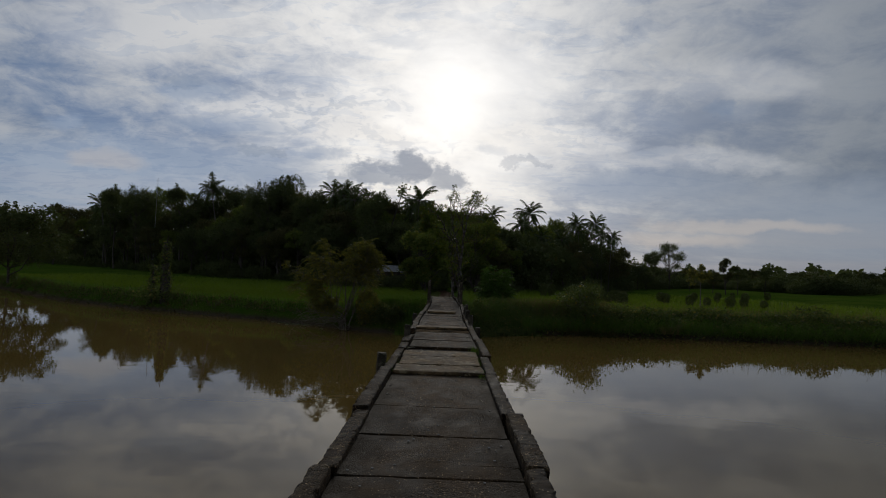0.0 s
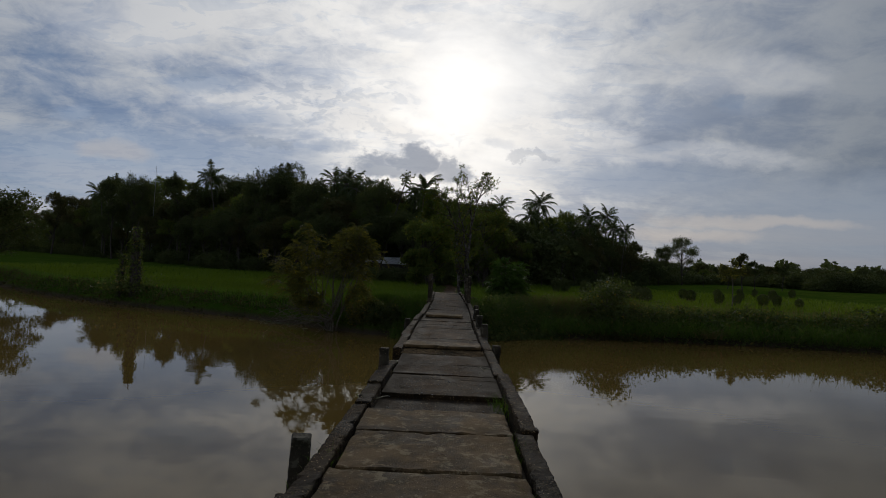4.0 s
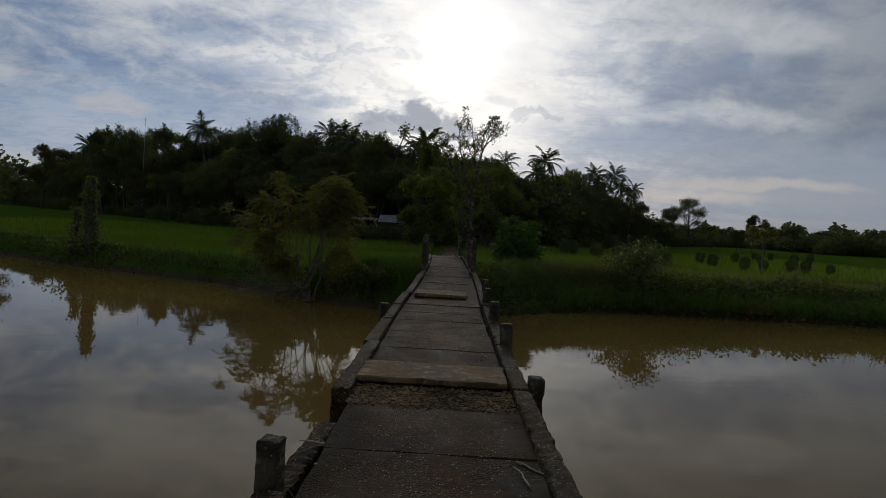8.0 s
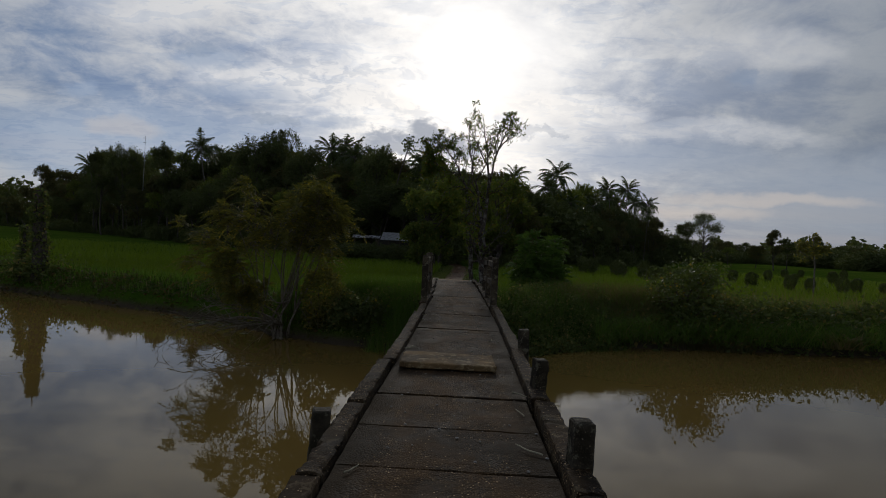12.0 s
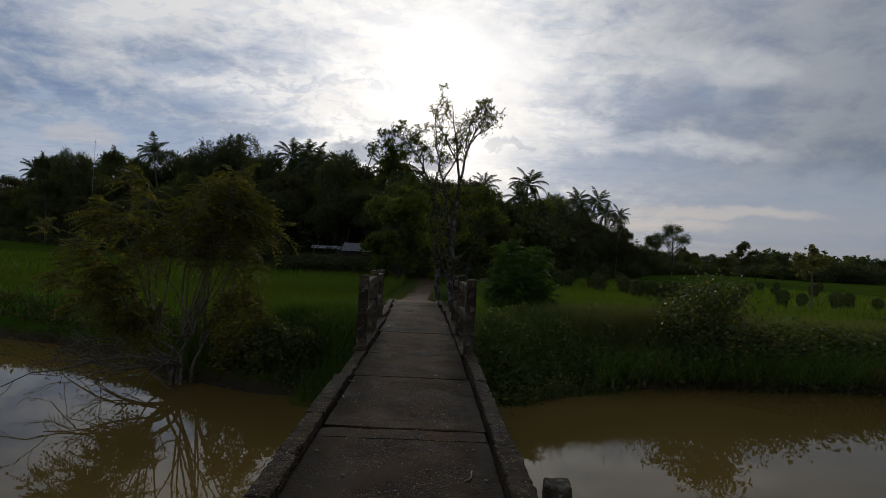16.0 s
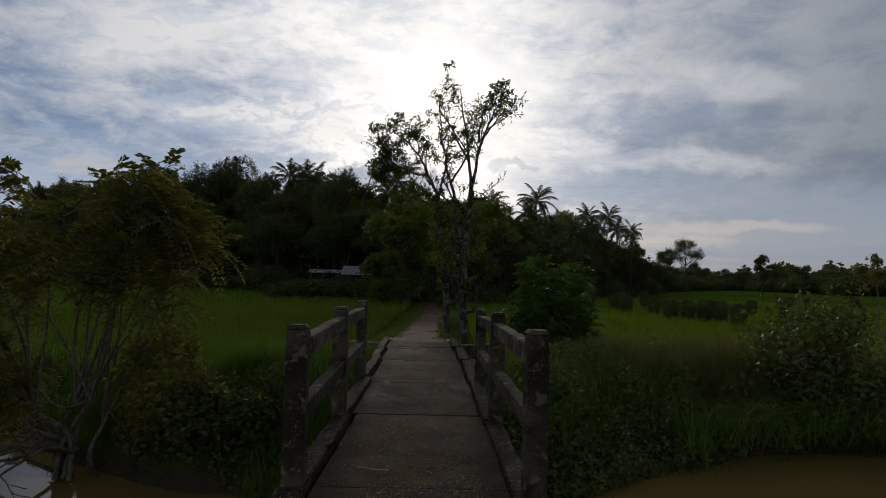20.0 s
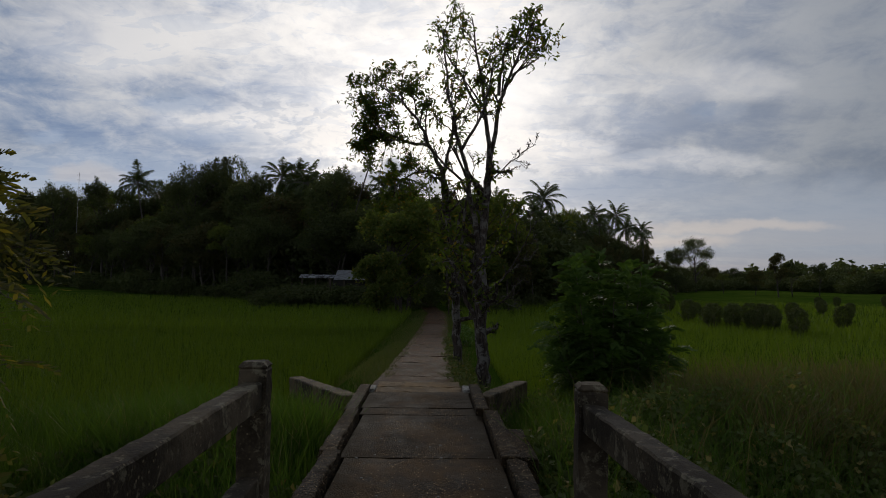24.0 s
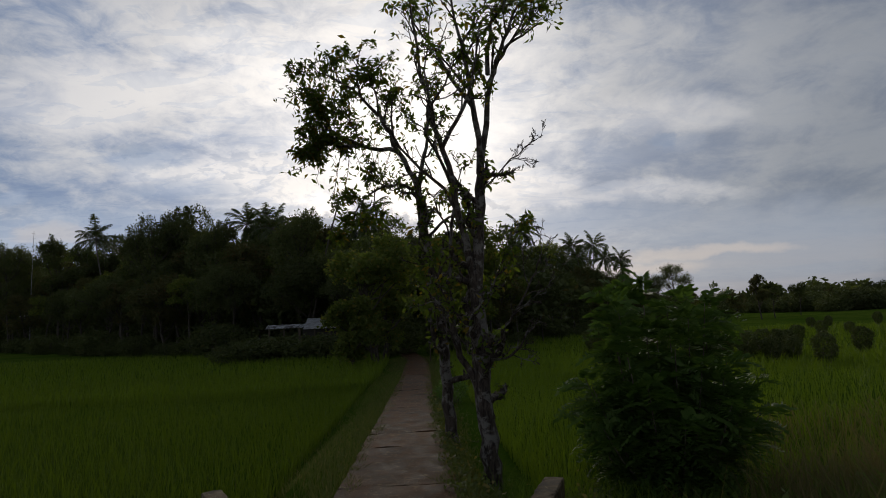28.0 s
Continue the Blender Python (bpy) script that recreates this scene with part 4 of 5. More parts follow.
def airy_tree(name, at, seed, limbs, label, leafy, bare, mass=None):
    """limbs: control points and radii. leafy, bare: indices of limbs that bear many leaves, or only twigs. mass: middle and radii of a dense leafy part."""
    rng = np.random.default_rng(seed)
    top = thing(name, at, label, "tree")
    wood, leaf = [], []
    for n, (pts, r0, r1) in enumerate(limbs):
        line = curve(pts, r0, r1)
        wob_ = rng.normal(0, 0.018, line[0].shape)
        line = (line[0] + wob_, line[1])
        wood.append(line)
        if n == 0:
            twigs, tips = branch_out(rng, line, 17, 2, 0.21, 1.0, 0.28, 0.3, 0.05)
            wood += twigs
            leaf.append(along_twigs(rng, tips, 2))
            continue
        twigs, tips = branch_out(rng, line, 7, 3, 0.44 if n in leafy else 0.40, 0.62, 0.22, 0.30, 0.06)
        wood += twigs
        if n in leafy:
            leaf.append(along_twigs(rng, tips, 4))
        elif n not in bare:
            # tufts at the ends of some of the twigs
            ends = [p[-1] for p, _ in tips if rng.uniform() < 0.36]
            leaf.append(np.repeat(np.array(ends), 4, 0))
    if mass:
        joints = np.concatenate([curve(limbs[n][0], 0.03, 0.01)[0][3:] for n in leafy])
        for k in range(36):
            u = unit(rng.normal(0, 1, 3)) * rng.uniform(0.25, 1.0) ** 0.5
            c = np.array(mass[0]) + u * mass[1]
            base = joints[int(np.argmin(np.linalg.norm(joints - c, axis=1)))]
            wood.append(curve([base, (base + c) / 2 + rng.normal(0, 0.06, 3), c], 0.014, 0.005))
            for _ in range(5):
                wood.append(limb(rng, c, rng.normal(0, 1, 3), rng.uniform(0.2, 0.42), 0.006, 4, 0.3, -0.05))
                leaf.append(np.repeat(wood[-1][0][1:], 2, 0))
        # thin twigs that hang below it
        for k in range(26):
            c = np.array(mass[0]) + (rng.uniform(-0.7, 1.5), rng.uniform(-0.5, 0.5), rng.uniform(-1.1, -0.7))
            wood.append(limb(rng, c, (rng.normal(0, 0.4), rng.normal(0, 0.4), -1), rng.uniform(0.5, 1.1), 0.007, 5, 0.25, -0.05))
            leaf.append(np.repeat(wood[-1][0][2:], 2, 0))
    v, f = tubes([(p, np.maximum(r, 0.0045)) for p, r in wood], 5)
    attach("trunk", mesh_of("trunk", v, f, M["bark"], True), top)
    attach("crown", mesh_of("crown", *leaf_quads(rng, np.concatenate(leaf), 0.13, 0.40, 0.05, 0.6), M["leaf_tree"]), top)
    return top


A = [
    ([(-0.02, 0, -0.15), (-0.05, 0, 0.55), (-0.12, 0, 1.4), (-0.12, 0.02, 2.3), (-0.16, 0, 3.15), (-0.06, 0, 4.1), (0.06, 0, 5.1)], 0.17, 0.085),
    ([(0.06, 0, 5.1), (-0.04, -0.1, 6.3), (-0.22, -0.1, 7.5), (-0.42, -0.2, 8.6)], 0.065, 0.012),
    ([(0.06, 0, 5.1), (0.28, 0.1, 6.9), (0.62, 0.15, 7.4), (1.2, 0.1, 7.8)], 0.06, 0.012),
    ([(0.28, 0.1, 6.9), (0.35, 0.2, 7.9), (0.7, 0.2, 8.3), (0.8, 0.3, 8.8)], 0.045, 0.010),
    ([(-0.16, 0, 3.15), (-0.36, -0.15, 4.28), (-0.6, -0.3, 5.5), (-0.85, -0.35, 6.2), (-1.1, -0.5, 8.2)], 0.075, 0.015),
    ([(-0.6, -0.3, 5.5), (-0.1, -0.4, 6.4), (0.1, -0.4, 7.6)], 0.04, 0.012),
    ([(-0.12, 0.02, 2.3), (0.4, 0.25, 2.6), (0.85, 0.35, 3.3), (1.1, 0.4, 3.9)], 0.03, 0.008),
    ([(0.0, 0, 4.7), (0.5, -0.2, 5.3), (1.05, -0.3, 5.65)], 0.018, 0.006),
    ([(-0.02, 0, 1.1), (-0.35, 0.1, 1.95), (-0.6, 0.15, 2.7), (-0.55, 0.2, 4.0), (-0.35, 0.25, 5.0)], 0.07, 0.02),
    ([(-0.12, 0, 2.0), (0.35, -0.25, 2.05), (0.8, -0.35, 2.7)], 0.026, 0.008),
    ([(0.28, 0.1, 6.7), (0.55, 0.0, 7.5), (0.85, -0.1, 8.1), (1.05, -0.2, 8.6)], 0.04, 0.010),
    ([(-0.04, -0.1, 6.2), (-0.4, 0.2, 7.0), (-0.85, 0.2, 7.7), (-1.15, 0.2, 8.2)], 0.04, 0.010),
    ([(-0.12, 0.02, 2.3), (-0.6, -0.2, 2.9), (-0.9, -0.3, 3.6)], 0.028, 0.008),
    ([(-0.14, 0, 2.8), (0.3, 0.3, 3.4), (0.6, 0.4, 4.3)], 0.028, 0.008),
]
airy_tree("roadside_tree", (1.2, 45.2, -0.95), 12, A, "tall half-bare tree with mottled grey bark beside the path", set(), {6, 7, 9})
B = [
    ([(0.05, 0, -0.1), (-0.02, 0, 0.9), (-0.06, 0, 2.2), (-0.32, 0, 4.1), (-0.43, 0, 5.1)], 0.13, 0.07),
    ([(-0.43, 0, 5.1), (-0.75, -0.1, 5.8), (-1.1, -0.2, 6.5), (-1.65, -0.2, 7.1), (-2.2, -0.2, 7.4)], 0.06, 0.012),
    ([(-0.75, -0.1, 5.8), (-1.5, 0.1, 6.0), (-2.1, 0.1, 6.3), (-2.4, 0.0, 6.8)], 0.05, 0.012),
    ([(-1.5, 0.1, 6.0), (-2.1, -0.2, 6.0), (-2.55, -0.3, 5.75)], 0.035, 0.01),
    ([(-0.43, 0, 5.1), (-0.95, 0.15, 5.25), (-1.5, 0.2, 5.0), (-1.8, 0.2, 4.4)], 0.035, 0.01),
    ([(-0.43, 0, 5.1), (-0.2, 0.1, 6.2), (-0.1, 0.1, 7.3)], 0.05, 0.014),
    ([(-0.32, 0, 4.1), (0.3, -0.2, 4.6), (0.7, -0.3, 4.4)], 0.035, 0.01),
]
airy_tree("roadside_tree", (0.62, 46.9, -0.75), 21, B, "slim leaning tree with leafy boughs beside the path", {1, 2, 3, 4}, set(), ((-1.9, 0.0, 6.85), (1.15, 0.85, 1.02)))

# ---------- bushes near the bridge ----------
rng = np.random.default_rng(77)


def spreading_bush(name, at, seed, middle, radii, limbs, per, label):
    """Stems that rise from one foot and arch out into flat feathery sprays round a middle."""
    g = np.random.default_rng(seed)
    lines, tips = [], []
    for k in range(limbs):
        a, up = k * 2.4 if k % 4 == 0 else a + g.normal(0, 0.55), -1.05 + 2.0 * ((k * 0.618) % 1.0)
        out = math.sqrt(max(0.08, 1 - up * up)) * g.uniform(0.55, 1.12)
        if math.cos(a) > 0.15:
            # the sprays over the bridge side stand high
            up, out = 0.35 + 0.30 * (up + 1.05), g.uniform(0.55, 1.38)
        tip = np.array(middle) + np.array(radii) * (math.cos(a) * out, math.sin(a) * out, up)
        if k % 4 == 0:
            foot = np.array([g.normal(0, 0.22), g.normal(0, 0.22), -0.2])
            fork = foot + (tip - foot) * (0.32, 0.32, 0.24) + g.normal(0, 0.2, 3)
            lines.append(curve([foot, foot + (fork - foot) * (0.35, 0.35, 0.5) + g.normal(0, 0.14, 3), fork], g.uniform(0.045, 0.065), 0.032))
        stem = curve([fork, fork + (tip - fork) * (0.35, 0.35, 0.5) + g.normal(0, 0.16, 3), fork + (tip - fork) * (0.7, 0.7, 0.9) + g.normal(0, 0.12, 3), tip], g.uniform(0.022, 0.034), 0.007)
        lines.append(stem)
        more, last = branch_out(g, stem, 6, 2, 0.30, 0.75, 0.34, 0.24, 0.02)
        lines += more
        tips += last + [(stem[0][-4:], stem[1][-4:])]
    anchors = along_twigs(g, tips, per)
    ways = np.concatenate([np.repeat((p[-1] - p[0])[None], per, 0) for p, _ in tips])
    ways = ways / (np.linalg.norm(ways, axis=1, keepdims=True) + 1e-9) * (1, 1, 0.5) + (0, 0, 0.15)
    lines = [(p, np.maximum(r, 0.006)) for p, r in lines]
    return plant(name, at, label, "bush", lines, pinnate(g, anchors, ways, 0.52, 8, 0.14), "twig", "leaf_bush", parts=("stem", "foliage"))


spreading_bush("river_bush", (-6.25, 37.0, -1.9), 4, (-0.5, -0.2, 3.1), (2.65, 1.15, 1.95), 29, 2, "sprawling feathery-leaved bush leaning over the river bank")
for seed, x, y, z, h, r, n, mat, label in ((71, -4.75, 37.3, -1.9, 2.5, 0.72, 3800, "leaf_bush", "rounded bush hung with creepers beside the bridge foot"), (72, -3.75, 37.2, -1.9, 1.5, 0.75, 3000, "leaf_creeper", "low dark bush beside the bridge foot"), (73, -2.9, 37.0, -1.8, 1.25, 0.7, 2600, "leaf_gold", "low yellowish bush beside the bridge foot")):
    wood, crown = round_shrub(seed, h, r, n, 0.13)
    plant("bank_bush", (x, y, z), label, "bush", wood, crown, "twig", mat, parts=("stem", "foliage"))
g = np.random.default_rng(64)
lines, at, out = [], [], []
# upright plumes of several heights with a wide skirt of drooping leaves
for k in range(52):
    a, q = k * 2.4, math.sqrt((k + 0.5) / 52)
    leader = k % 4 == 1 and q < 0.85
    top = g.uniform(2.9, 3.4) - 0.5 * q if leader else (2.65 - 1.1 * q ** 2.2) * g.uniform(0.62, 1.04)
    tip = np.array([math.cos(a) * q * 1.36, math.sin(a) * q * 1.25, top])
    foot = np.array([math.cos(a) * 0.15, math.sin(a) * 0.15, -0.1])
    stem = curve([foot, foot * 0.5 + tip * (0.62, 0.62, 0.45), tip], 0.022, 0.005)
    lines.append(stem)
    n = int(14 + 8 * top) if not leader else 46
    f = g.uniform(0.22, 1.0, n) ** 0.75
    i = f * (len(stem[0]) - 1)
    i0 = np.minimum(i.astype(int), len(stem[0]) - 2)
    at.append(stem[0][i0] + (stem[0][i0 + 1] - stem[0][i0]) * (i - i0)[:, None])
    b = g.uniform(0, 6.28, n)
    out.append(np.stack([np.cos(b) + math.cos(a) * q * 0.5, np.sin(b) + math.sin(a) * q * 0.5, (0.55 if leader else 0.15) + 1.1 * f ** 3], 1))
plant("path_bush", (3.8, 44.6, -0.98), "dense upright green feathery bush beside the path", "bush", lines, pinnate(g, np.concatenate(at), np.concatenate(out), 0.52, 9, 0.15), "twig", "leaf_near", parts=("stem", "foliage"))
wood, crown = domed_tree(81, 3.35, 3.1, 40, 4600, 0.15, 0.0, 0.15, 1.0, 0.5)
plant("bank_bush", (9.15, 40.4, -2.0), "tall green bush with yellow leaf tips on the bank", "bush", wood, crown, "twig", "leaf_gold", parts=("stem", "foliage"))
wood, crown = domed_tree(82, 1.8, 3.2, 22, 3000, 0.15, 0.0, 0.18, 0.9, 0.5)
plant("bank_bush", (11.3, 40.7, -2.0), "dark lower bush on the bank", "bush", wood, crown, "twig", "leaf_creeper", parts=("stem", "foliage"))

# bare drooping branches that dip into the water
g = np.random.default_rng(15)
lines = []
for k in range(9):
    a = g.uniform(2.6, 5.2)
    s = limb(g, (0, 0, 0.3), (math.cos(a), math.sin(a) * 0.9, 0.35), g.uniform(2.6, 4.4), 0.04, 7, 0.18, -0.10, 0.25)
    lines.append(s)
    more, _ = branch_out(g, s, 5, 2, 0.4, 0.7, 0.25, 0.25, 0.0)
    lines += [(p, np.maximum(r, 0.006)) for p, r in more]
v, f = tubes(lines, 5)
tagged(attach("drooping_branch", mesh_of("drooping_branch", v, f, M["twig"], True)), "bare drooping branches over the muddy water", "branches")
bpy.data.objects["drooping_branch"].location = (-6.0, 36.9, -1.95)

# floating leaves by the left bank
g = np.random.default_rng(52)
n = 46
x = g.normal(-10.2, 0.9, n)
y = bank_y(x) - np.abs(g.normal(0.5, 0.35, n)) - 0.15
a = g.uniform(0, 6.28, n)
r = g.uniform(0.05, 0.17, n)
ring = np.linspace(0, 2 * np.pi, 8, endpoint=False)
v = np.stack([x[:, None] + r[:, None] * np.cos(ring + a[:, None]), y[:, None] + 0.8 * r[:, None] * np.sin(ring + a[:, None]), WATER + 0.012 + 0.03 * np.maximum(0, np.cos(ring * 2 + a[:, None])) * g.uniform(0, 1, (n, 1))], -1)
stuff("floating_leaves", (v.reshape(-1, 3), np.arange(8 * n).reshape(-1, 8)), "leaf_gold", "yellow-green floating leaves at the water's edge", "water plants")

# dead trunk wrapped in vines
g = np.random.default_rng(41)
dead = thing("dead_trunk", (-22.2, 47.2, -1.2), "broken dead trunk wrapped in climbing vines on the bank", "tree")
t1 = limb(g, (0, 0, -0.4), (0.03, 0, 1), 4.9, 0.42, 8, 0.03, 0.0, 0.55)
t2 = limb(g, (-1.15, 0.2, -0.4), (-0.06, 0, 1), 3.0, 0.22, 6, 0.05, 0.0, 0.5)
twig = [limb(g, p[-1], (g.normal(0, 0.6), 0, 1), 0.5, 0.03, 4, 0.2) for p, _ in (t1, t2, t1)]
v, f = tubes([t1, t2] + twig, 8)
attach("trunk", mesh_of("trunk", v, f, M["bark_dark"], True), dead)
anch = []
for (p, r), n in ((t1, 1500), (t2, 900)):
    k = g.uniform(0, len(p) - 1.01, n)
    i = k.astype(int)
    c = p[i] + (p[i + 1] - p[i]) * (k - i)[:, None]
    a = g.uniform(0, 2 * np.pi, n)
    rr = (r[i] * 0.8 + g.uniform(0, 0.12, n) * (1 + 0.8 * np.sin(k * 2.3)))[:, None]
    anch.append(c + np.stack([np.cos(a), np.sin(a), 0 * a], 1) * rr)
low = np.stack([g.normal(-0.4, 0.9, 1100), g.normal(0, 0.6, 1100), np.abs(g.normal(0, 0.55, 1100))], 1)
attach("vines", mesh_of("vines", *leaf_quads(g, np.concatenate(anch + [low]), 0.2, 0.6, 0.05, 0.4), M["leaf_creeper"]), dead, "dark green climbing vines")

# ---------- river bank growth ----------
def strip(rng, n, x0, x1, i0, i1):
    x = rng.uniform(x0, x1, n)
    return x, bank_y(x) + rng.uniform(i0, i1, n)


g = np.random.default_rng(50)
x, y = strip(g, 30000, 1.12, 6.0, -0.5, 4.0)
hill = 0.60 + 0.34 * wob(x, y, 2.1) + 0.2 * wob(x, y, 5.0)
p = on_ground(x, y) + np.stack([0 * x, 0 * x, g.uniform(0, 1, len(x)) ** 0.6 * hill], 1)
stuff("creeper_mass", leaf_quads(g, p, 0.095, 0.65, 0.03, 0.1), "leaf_creeper", "tangled green creepers covering the bank beside the bridge", "creepers")
x, y = strip(g, 17000, 5.5, 42.0, -0.5, 3.2)
hill = np.interp(y - bank_y(x), [-0.5, 0.0, 1.0, 3.0], [0.8, 1.05, 0.55, 0.25]) + 0.30 * wob(x, y, 1.3) + 0.2 * wob(x, y, 3.7) + 0.55 * np.maximum(0, wob(x, 0 * y, 0.8)) ** 2
p = on_ground(x, y) + np.stack([0 * x, 0 * x, g.uniform(0, 1, len(x)) ** 0.6 * hill], 1)
stuff("bank_weeds", leaf_quads(g, p, 0.24, 0.5, 0.04, 0.1), "leaf_creeper", "dark leafy weeds along the right bank of the river", "weeds")
x, y = strip(g, 11000, -4.6, -1.05, -0.05, 4.4)
hill = 0.42 + 0.3 * wob(x, y, 2.2)
p = on_ground(x, y) + np.stack([0 * x, 0 * x, g.uniform(0, 1, len(x)) ** 0.7 * hill], 1)
stuff("bank_weeds", leaf_quads(g, p, 0.10, 0.55, 0.03, 0.1), "leaf_creeper", "leafy weeds at the foot of the bridge", "weeds")
x, y = strip(g, 10000, -75.0, -4.2, -0.2, 1.6)
p = on_ground(x, y) + np.stack([0 * x, 0 * x, g.uniform(0, 1, len(x)) * (0.16 + 0.14 * wob(x, y, 1.1))], 1)
stuff("bank_weeds", leaf_quads(g, p, 0.20, 0.5, 0.05, 0.1), "leaf_brown", "low dark weeds along the left bank", "weeds")

n = 2200
x, y = strip(g, n, 1.2, 8.0, 0.0, 3.4)
stuff("tall_grass", blades(g, on_ground(x, y, 0.25), 0.75, 0.012, 0.7), "grass", "grass blades growing through the creepers", "grass")
# tall grass on the banks
x, y = strip(g, 9000, 4.5, 45.0, 0.4, 4.6)
x = x + 0.25 * g.normal(0, 1, len(x))
stuff("tall_grass", blades(g, on_ground(x, y), 0.62, 0.013, 0.6), "grass", "tall grass standing on the right bank", "grass")
x, y = strip(g, 1200, 2.0, 45.0, 1.0, 4.6)
stuff("dry_grass", blades(g, on_ground(x, y), 1.2, 0.018, 0.5), "dry", "dry pale grass stalks on the bank", "grass")
x, y = strip(g, 5000, -4.5, -1.0, 0.2, 3.4)
stuff("tall_grass", blades(g, on_ground(x, y), np.interp(y, [36.0, 39.0], [0.55, 0.45]), 0.011, 0.6), "grass", "tall grass beside the railing and the bridge end", "grass")
x, y = strip(g, 7000, -60.0, -4.0, 0.3, 3.0)
stuff("bank_grass", blades(g, on_ground(x, y), 0.34, 0.03, 0.5), "grass", "grass along the left bank", "grass")

x, y = strip(g, 13000, 6.0, 60.0, 2.6, 9.5)
stuff("dry_grass", blades(g, on_ground(x, y), 0.55, 0.016, 0.5), "dry", "brownish dry grass along the margin of the paddy", "grass")
# rough brown-tipped grass and broad-leaved weeds right of the bridge end
n = 22000
x, y = 4.0 + 7.4 * g.uniform(0, 1, n) ** 0.8, g.uniform(39.4, 43.4, n)
stuff("seeding_grass", blades(g, on_ground(x, y), 0.85, 0.011, 0.55), "dry", "rough brown seeding grass at the edge of the paddy", "grass")
n = 5200
x, y = g.uniform(1.2, 6.5, n), g.uniform(37.5, 42.5, n)
stuff("tall_grass", blades(g, on_ground(x, y), 0.62, 0.010, 0.6), "grass", "tall green grass beside the end of the bridge", "grass")
n = 3600
x, y = g.uniform(1.1, 3.2, n), g.uniform(35.2, 39.2, n)
p = on_ground(x, y) + np.stack([0 * x, 0 * x, g.uniform(0, 1, n) * (0.45 + 0.2 * wob(x, y, 2.5))], 1)
stuff("broad_weeds", leaf_quads(g, p, 0.13, 0.6, 0.02, 0.1), "leaf_creeper", "broad-leaved weeds beside the bridge kerb", "weeds")

n = 9000
x = -1.15 - 5.5 * g.uniform(0, 1, n) ** 1.2
y = g.uniform(37.6, 42.0, n)
stuff("seeding_grass", blades(g, on_ground(x, y), 0.62, 0.009, 0.55), "grass", "rank green grass at the corner of the paddy", "grass")
n = 6000
x = g.uniform(-4.2, -1.2, n)
y = 38.6 + g.uniform(0, 1.0, n) * np.interp(x, [-4.2, -1.2], [3.2, 0.9])
stuff("tall_grass", blades(g, on_ground(x, y), 0.86, 0.016, 0.5), "grass", "tall bright grass before the wing wall", "grass")

n = 2800
x, y = g.uniform(-2.9, -1.08, n), g.uniform(35.2, 39.6, n)
stuff("tall_grass", blades(g, on_ground(x, y), 0.78, 0.012, 0.4), "grass", "long green grass beside the bridge kerb", "grass")

# grass that hangs over the water's edge
x, y = strip(g, 5200, 5.0, 40.0, -0.9, 0.3)
p = np.stack([x, y, np.full(len(x), WATER + 0.25) + g.uniform(0, 0.5, len(x))], 1)
stuff("hanging_grass", blades(g, p, 0.75, 0.018, 1.9), "grass", "long grass drooping over the water's edge", "grass")

# a pale drooping tuft at the water's edge
x, y = g.normal(14.6, 0.35, 90), g.normal(39.35, 0.12, 90)
stuff("hanging_grass", blades(g, np.stack([x, y, np.full(90, WATER + 0.35)], 1), 0.6, 0.05, 1.6), "dry", "pale withered leaves drooping into the water", "grass")

# rice in the paddies: thick near the path, thinner away from it
def rice(side, n, y0, y1, w, h, width, name):
    y = y0 + (y1 - y0) * g.uniform(0, 1, n) ** 1.5
    x = path_x(y) + side * (2.0 + w * g.uniform(0, 1, n) ** 1.4)
    keep = y > bank_y(x) + 4.0
    x, y = x[keep], y[keep]
    stuff(name, blades(g, on_ground(x, y, -0.02), h, width, 0.45), "paddy", "bright green young rice standing in the paddy", "rice")


rice(-1, 60000, 38.5, 72, 26, 0.42, 0.016, "rice_paddy")
rice(1, 52000, 40.0, 72, 24, 0.42, 0.016, "rice_paddy")
rice(-1, 26000, 60, 112, 60, 0.5, 0.06, "rice_paddy")
rice(1, 24000, 60, 120, 60, 0.5, 0.06, "rice_paddy")
# rough grass on the verges of the path
n = 36000
y = 41.2 + 42 * g.uniform(0, 1, n) ** 1.6
sd = np.where(g.uniform(0, 1, n) < 0.5, -1, 1)
x = path_x(y) + sd * (0.56 + 0.13 * wob(y, y, 1.9) + 0.06 * wob(y, y, 5.3) + np.abs(g.normal(0, 0.40, n)) * np.where(sd < 0, 2.0, 1.0))
stuff("verge_grass", blades(g, on_ground(x, y, -0.01), 0.13, 0.010, 0.9), "verge", "short rough grass along the edges of the path", "grass")
n = 3600
y = 42.0 + 14.0 * g.uniform(0, 1, n)
x = path_x(y) + 0.60 + 0.08 * wob(y, y, 3.1) + np.abs(g.normal(0, 0.35, n))
p = on_ground(x, y) + np.stack([0 * x, 0 * x, g.uniform(0, 0.16, n)], 1)
stuff("verge_weeds", leaf_quads(g, p, 0.07, 0.6, 0.03, 0.1), "leaf_creeper", "leafy weeds round the foot of the trees", "weeds")

n = 4200
x, y = g.uniform(0.85, 2.6, n), g.uniform(40.1, 44.0, n)
p = on_ground(x, y) + np.stack([0 * x, 0 * x, g.uniform(0, 1, n) * (0.34 + 0.16 * wob(x, y, 2.7))], 1)
stuff("verge_weeds", leaf_quads(g, p, 0.085, 0.6, 0.03, 0.1), "leaf_creeper", "leafy weeds crowding the wing wall", "weeds")
n = 1500
x, y = g.uniform(0.95, 2.6, n), g.uniform(40.0, 44.6, n)
stuff("tall_grass", blades(g, on_ground(x, y), 0.42, 0.010, 0.6), "grass", "grass beside the wing wall", "grass")

